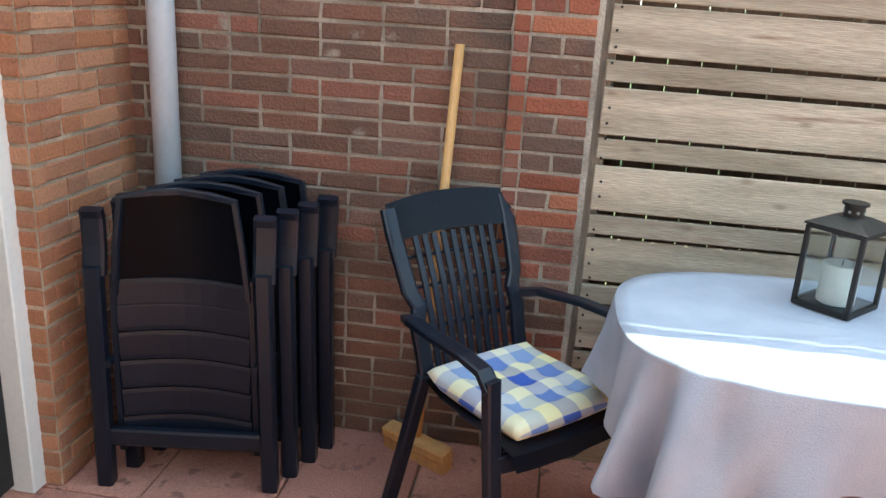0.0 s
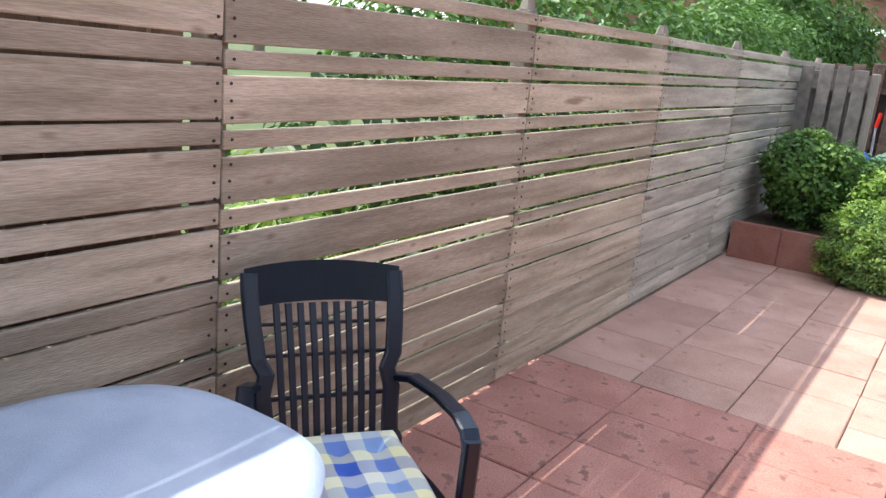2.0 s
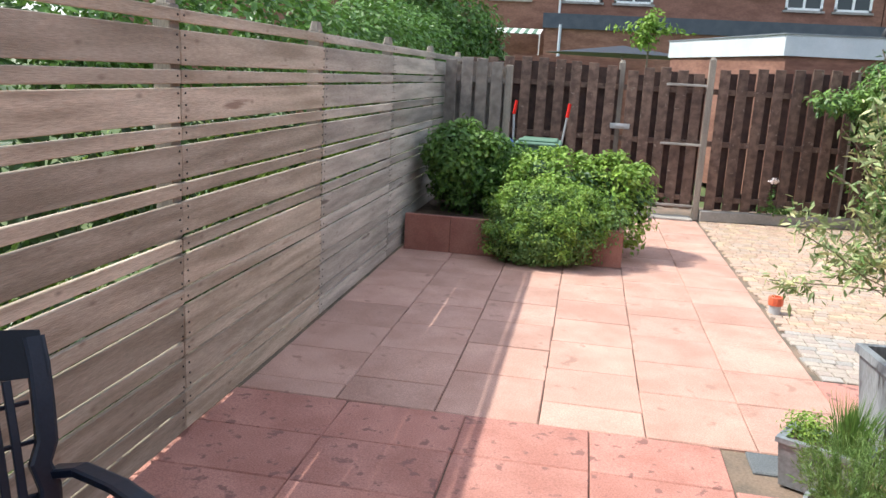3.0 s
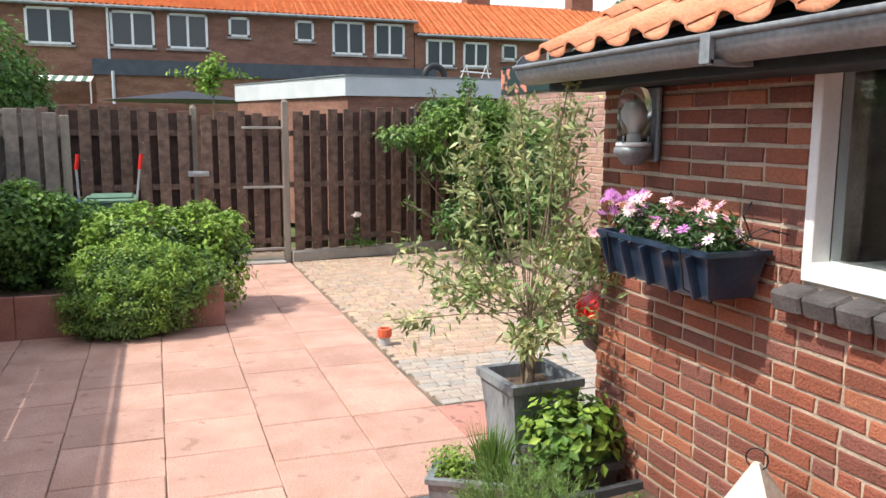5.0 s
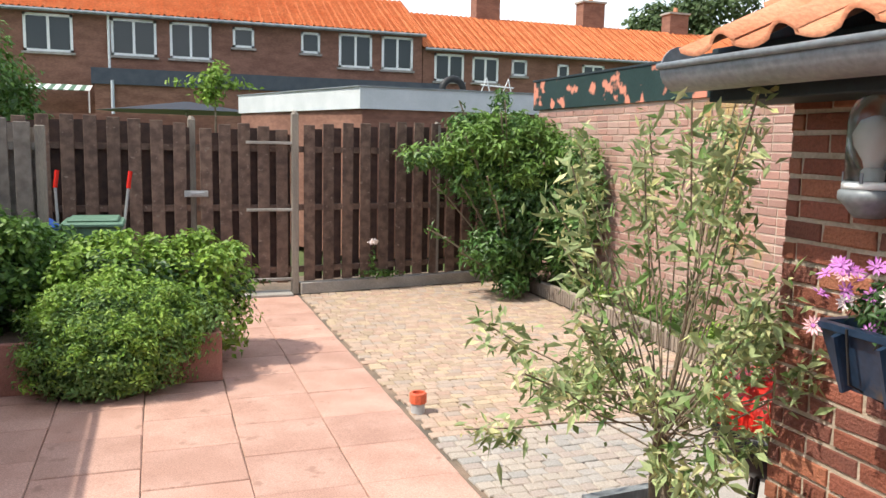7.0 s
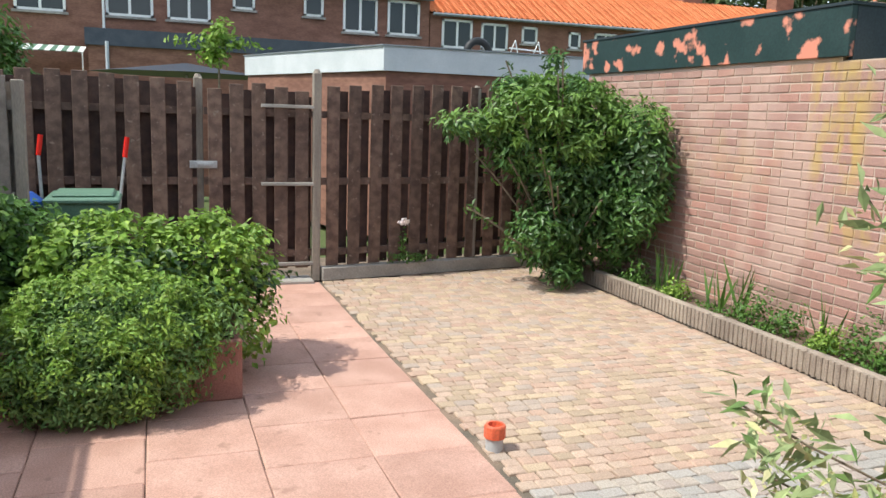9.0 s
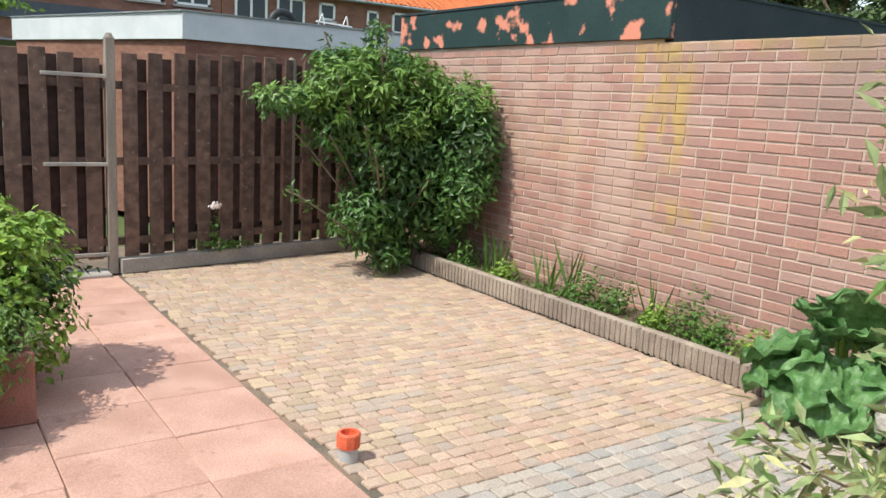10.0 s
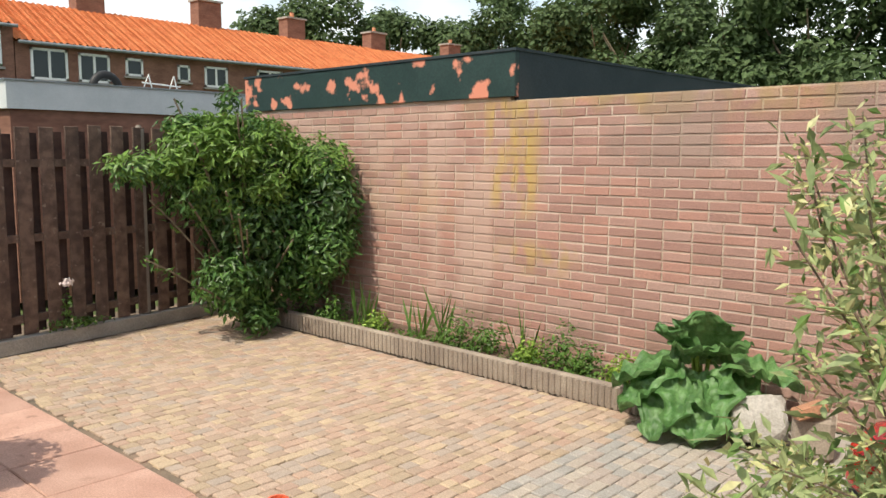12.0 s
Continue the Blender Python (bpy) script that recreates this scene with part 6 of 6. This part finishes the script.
def house(name, label, y0, y1, eave, ridge, windows, chimneys):
    h = thing(name, label, "house")
    part("wall", boxes((HX, HX + 8, y0, y1, 0, eave)), "house_brick", h)
    bm = bmesh.new()
    rows_, cols = 34, max(2, int((y1 - y0) / 0.1))
    L = 4.1
    vs = []
    for i in range(rows_ * 2):
        row_i, top = divmod(i, 2)
        s = (row_i + top) / rows_
        x, z = HX - 0.35 + s * L, eave + s * (ridge - eave) + (0.05 if not top else 0.0)
        vs.append([(x, y0 - 0.05 + (y1 - y0 + 0.1) * j / cols, z + 0.045 * math.sin(j * math.tau / 2.6)) for j in range(cols + 1)])
    flat = [v for rw in vs for v in rw]
    faces = [(i * (cols + 1) + j, i * (cols + 1) + j + 1, (i + 1) * (cols + 1) + j + 1, (i + 1) * (cols + 1) + j) for i in range(rows_ * 2 - 1) for j in range(cols)]
    me = bpy.data.meshes.new("roof_tiles")
    me.from_pydata(flat, [], faces)
    me.materials.append(M["roof_far"])
    bm.free()
    o = new("roof_tiles", me)
    o.parent = h
    tagged(o, "orange pantile roof slope")
    bm = bmesh.new()
    v = [bm.verts.new(p) for p in ((HX + 3.75, y0, ridge - 0.03), (HX + 8, y0, eave), (HX, y0, eave), (HX + 3.75, y1, ridge - 0.03), (HX + 8, y1, eave), (HX, y1, eave))]
    for f in ((0, 1, 2), (3, 5, 4), (0, 3, 4, 1), (1, 4, 5, 2)):
        bm.faces.new([v[i] for i in f])
    part("gable", bm, "roof_far", h)
    part("gutter", cyl(bmesh.new(), (HX - 0.4, y0 - 0.05, eave - 0.05), (HX - 0.4, y1, eave - 0.05), 0.07, seg=8), "zinc", h)
    for ya, yb, za, zb, leaves_n in windows:
        f = part("window", boxes((HX - 0.06, HX + 0.02, ya, ya + 0.1, za, zb), (HX - 0.06, HX + 0.02, yb - 0.1, yb, za, zb), (HX - 0.06, HX + 0.02, ya, yb, za, za + 0.1), (HX - 0.06, HX + 0.02, ya, yb, zb - 0.1, zb)), "white", h, "white window frame")
        part("sill", boxes((HX - 0.14, HX - 0.0, ya - 0.08, yb + 0.08, za - 0.09, za)), "concrete", f)
        n = leaves_n
        for k in range(n):
            a, b = ya + 0.1 + (yb - ya - 0.2) * k / n, ya + 0.1 + (yb - ya - 0.2) * (k + 1) / n
            part("pane", boxes((HX - 0.02, HX - 0.01, a, b, za + 0.1, zb - 0.1)), "pane", f)
            if k:
                part("mullion", boxes((HX - 0.055, HX - 0.005, a - 0.05, a + 0.05, za + 0.1, zb - 0.1)), "white", f)
    for y, x, w, z in chimneys:
        c2 = part("chimney", boxes((x, x + 0.8, y - w / 2, y + w / 2, ridge - 1.0, z)), "house_brick", h)
        part("cap", boxes((x - 0.08, x + 0.88, y - w / 2 - 0.08, y + w / 2 + 0.08, z, z + 0.1)), "concrete", c2)
        part("flue", cyl(bmesh.new(), (x + 0.4, y, z + 0.1), (x + 0.4, y, z + 0.4), 0.12), "pantile", c2)
    return h


w1 = [(a, b, 4.82, 6.27, 2) for a, b in ((5.75, 7.5), (2.66, 4.37), (0.52, 2.15), (-6.31, -4.83), (-8.2, -6.76), (11.6, 13.3), (14.4, 16.1))]
w1 += [(-4.0, -3.18, 5.33, 6.22, 1), (-1.21, -0.34, 5.4, 6.23, 1), (9.5, 10.35, 5.3, 6.2, 1)]
house("terraced_house", "brown brick terraced house with white windows and an orange pantile roof", -8.66, 26.0, 6.42, 8.5, w1, [(-2, 43.2, 1.0, 9.4), (8, 43.2, 1.0, 9.4)])
w2 = [(-10.67, -9.24, 4.43, 5.67, 2), (-12.4, -11.1, 4.45, 5.62, 2), (-13.87, -13.09, 4.84, 5.59, 1), (-16.1, -15.5, 4.75, 5.5, 1), (-18.05, -16.85, 4.6, 5.55, 2), (-21.2, -19.7, 4.45, 5.6, 2), (-27, -25.4, 4.45, 5.6, 2), (-32, -30.4, 4.45, 5.6, 2)]
house("terraced_house", "lower brown brick terraced house with orange roof and brick chimneys", -62.0, -8.7, 5.85, 8.0, w2, [(-13.3, 43.2, 1.3, 9.3), (-19.4, 43.2, 1.3, 9.2), (-24.8, 43.2, 1.2, 9.0), (-31, 43.2, 1.2, 8.9), (-38, 43.2, 1.2, 8.9)])
ex = thing("house_extension", "flat-roofed brick house extension with a dark blue fascia", "extension")
part("wall", boxes((36.05, HX - 0.1, -8.4, 4.8, 0, 3.46)), "house_brick", ex)
part("fascia", boxes((35.95, HX - 0.1, -8.5, 4.9, 3.46, 4.03)), "fascia_dark", ex)
part("downpipe", cyl(bmesh.new(), (35.95, 4.2, 0), (35.95, 4.2, 3.6), 0.06), "pipe", ex)
part("window", boxes((36.0, 36.04, -5.5, -2.5, 1.0, 3.1)), "pane", ex)
aw = thing("awning", "green and white striped awning on the far house", "awning")
for k in range(18):
    o = part("stripe", box(bmesh.new(), 0, 1.6, 0, 0.18, 0, 0.03), "green_bin" if k % 2 else "white", aw)
    o.matrix_basis = pose(37.3, 5.05 + 0.18 * k, 3.25, 0, -10, 0)
part("post", boxes((37.25, 37.3, 5.05, 5.1, 0, 3.25)), "white", aw)
part("post", boxes((37.25, 37.3, 8.2, 8.25, 0, 3.25)), "white", aw)
part("downpipe", cyl(bmesh.new(), (HX - 0.12, 4.45, 4.06), (HX - 0.12, 4.45, 6.35), 0.05), "white", ex, "white downpipe")

# far trees
r = random.Random(99)
for k, (x, y, h, w) in enumerate(((64, -41, 16, 8), (62, -50, 17, 8), (56, -57, 15.5, 8), (62, -66, 22, 9), (50, -60, 15.5, 8), (43, -57, 17, 8), (37, -54, 15.5, 8), (30, -52, 16, 8), (24, -51, 14.5, 8), (17, -50, 15.5, 8), (9, -50, 14, 8), (0, -50, 14, 8))):
    t = thing("far_tree", "tall leafy deciduous tree beyond the garages", "tree", "trees beyond the garages", (x, y, 0))
    bm = cyl(bmesh.new(), (0, 0, 0), (0, 0, h * 0.6), 0.35, 0.15)
    for j in range(5):
        a = r.uniform(0, math.tau)
        cyl(bm, (0, 0, h * 0.3), (w * 0.5 * math.cos(a), w * 0.5 * math.sin(a), h * 0.7), 0.14, 0.04)
    part("trunk", bm, "bark", t)
    sp_ = []
    for j in range(22):
        a, q, z = r.uniform(0, math.tau), r.random() ** 0.5, r.uniform(0.15, 0.92)
        wz = w * 0.8 * (1 - ((z - 0.45) / 0.62) ** 2)
        s = r.uniform(0.2, 0.34) * w
        sp_.append(((wz * q * math.cos(a), wz * q * math.sin(a), z * h), (s, s, s * 0.75)))
    foliage("crown", t, sp_, 13000, 0.5, 0.32, "leaf_far", 200 + k, up=0.7, shell=0.5)
for k, (x, y) in enumerate(((30, 32), (12, 34), (-6, 30), (-18, 20), (-20, -10), (-12, -30))):
    t = thing("garden_tree", "leafy tree in the neighbourhood behind the gardens", "tree", "trees around the gardens", (x, y, 0))
    part("trunk", cyl(bmesh.new(), (0, 0, 0), (0, 0, 5), 0.3, 0.15), "bark", t)
    foliage("crown", t, [((0, 0, 6), (3, 3, 3)), ((1.5, 1, 4.5), (2, 2, 2)), ((-1.5, -1, 5), (2, 2, 2))], 2500, 0.5, 0.3, "leaf_far", 230 + k, up=0.7, shell=0.5)

# ---- paving ----
TILES = {}


def lay(me_key, w, d, mt, x, y, wob=0.0025):
    key = (me_key, mt, rng.randrange(4))
    if key not in TILES:
        TILES[key] = piece("tile", w - 0.004, d - 0.004, 0.05, 0.005, mt, wob, hash_of(key))
    put("tile", TILES[key], pose(x, y, rng.uniform(-0.0015, 0.0015), rng.uniform(-0.15, 0.15), rng.uniform(-0.15, 0.15), rng.uniform(-0.15, 0.15)), patio)


def hash_of(key):
    return sum(ord(c) * (i + 1) for i, c in enumerate(str(key)))


NX, NW, NY0 = 0.385, 0.555, 4.30
XA = 6.295
# large tiles by the house
for i in range(15):
    x = XA - NX * (i + 0.5)
    for j in range(6):
        y = NY0 - NW * (j + 0.5)
        if y - NW / 2 < 0.9 or (x < 0.86 + NX / 2 and y > 3.7):
            continue
        if i == 0 and j == 4:
            lay("half", NX * 0.5 - 0.0, NW * 0.5, "tile_grey", XA - NX * 0.27, y + NW * 0.25 - 0.1)
            lay("half2", NX, NW * 0.6, "tile_red", x, y - 0.16)
            continue
        lay("big", NX, NW, "tile_red", x, y)
# paler square tiles
P = 0.4645
YB = 1.445
for j in range(6):
    y0 = YB + 0.4725 * j
    off = (0, 0, 0.2, 0.0, 0.23, 0.1)[j]
    xs = [XA]
    nxt = 6.37 + off
    if nxt - XA < 0.12:
        nxt += P
    while nxt < 12.4:
        xs.append(nxt)
        nxt += P
    xs.append(12.35)
    for a, b in zip(xs, xs[1:]):
        if b - a < 0.05 or (a > 9.4 and j >= 2):
            continue
        xc = (a + b) / 2
        key = "p%.2f" % (b - a)
        lay(key, b - a, 0.4725, "tile", xc, y0 + 0.236)
for x in (6.37, 6.835):
    lay("p0.46", P, 0.4725, "tile_red" if x > 6.5 else "tile", x + P / 2, YB - 0.236)

# cobbles
COB = [piece("cobble", 0.0695, w - 0.0055, 0.05, 0.005, "cobble", 0.003, k) for k, w in enumerate((0.075, 0.095, 0.12, 0.1, 0.085))]
COBG = [piece("cobble", 0.0695, w - 0.0055, 0.05, 0.005, "cobble_grey", 0.003, k) for k, w in enumerate((0.075, 0.095, 0.12, 0.1, 0.085))]
WD = (0.075, 0.095, 0.12, 0.1, 0.085)
far, near_n = [], 0
r = random.Random(77)
x = 7.31 + 0.0515
row = 0
while x < 13.0:
    y = YB - 0.01 - r.uniform(0, 0.05)
    end = EDY + 0.0
    while y > end + 0.03:
        k = r.randrange(5)
        w = min(WD[k], y - end)
        yc = y - w / 2
        y -= w
        if x > FX + 0.42 * (1.42 - yc) / 2.6 - 0.05:
            continue
        grey = (x - 7.3) < 1.25 - 0.42 * (1.4 - yc) + r.uniform(-0.15, 0.15) + 0.9 * (yc < 0.9) * 0.5
        me = (COBG if grey else COB)[k]
        m = pose(x, yc, r.uniform(-0.002, 0.002), r.uniform(-1, 1), r.uniform(-1, 1), r.uniform(-1, 1)) @ Matrix.Diagonal((1, w / WD[k], 1, 1))
        if x < 9.2 and near_n < 300:
            put("cobble", me, m, patio)
            near_n += 1
        else:
            far.append((me, m, "cobble_stuff"))
    x += 0.0745
    row += 1
bulk("cobbles", far, None, patio, "small mixed yellow, red and grey paving setts")
# bare trodden earth in front of the wall end
solid("path_strip", boxes((6.12, 7.3, -1.43, YB - P - 0.02, -0.03, -0.004), (7.3, 8.24, -1.43, EDY, -0.03, -0.003)), "cobble_grey", "dusty worn paving beside the extension", "paving", "structure")

# ---- bricks of the walls ----
FARB = {"brick_gar": "brick_gar_stuff", "brick": "brick", "brick_moss": "brick_moss"}
lay_bricks(wall_north, face((1, 0, 0), (0.86, WY, 0)), 1.38, 0, 2.2, "brick_old", lambda s, z: z > 0.3, 1, headers=0.12)
lay_bricks(wall_north, face((1, 0, 0), (2.24, WY - 0.02, 0)), 0.25, 0, 2.2, lambda s, z, r: r.choice(("brick_old", "brick", "brick")), lambda s, z: True, 2, headers=0.0, every=2)
lay_bricks(wall_pier, face((0, 1, 0), (1.05, 3.76, 0)), 0.52, 0, 2.2, "brick_pier", lambda s, z: True, 3, headers=0.3)
lay_bricks(wall_pier, face((1, 0, 0), (0.93, 3.76, 0)), 0.12, 0, 2.2, "brick_pier", lambda s, z: True, 4, headers=0.5)


lay_bricks(wall_south, face((-1, 0, 0), (EX, EY, 0)), 4.5, 0, 1.69, "brick", lambda s, z: s < 1.9, 5, ends=lambda z: EX - WX1 if z > WZ0 - 0.05 else 4.5, headers=0.14, joint=0.012, long=0.172)
lay_bricks(wall_south, face((0, 1, 0), (EX, -1.2, 0)), 2.36, 0, 1.75, "brick", lambda s, z: False, 6, headers=0.2)


def gar_mat(s, z, r):
    return "brick_gar"


lay_bricks(wall_garage, face((-1, 0, 0), (12.9, GY, 0)), 6.7, 0, 1.94,
           lambda s, z, r: gar_mat(6.7 - s, z, r), lambda s, z: 4.0 < s < 5.9 and z > 0.3 and z < 1.95, 7, headers=0.03, stuff_material=FARB, course=0.0665, joint=0.0125, long=0.198)

# ---- true size ----
for ob in list(scene.objects):
    if ob.parent is None and ob.type not in {"CAMERA", "LIGHT"}:
        ob.matrix_basis = Matrix.Scale(SIZE, 4) @ ob.matrix_basis
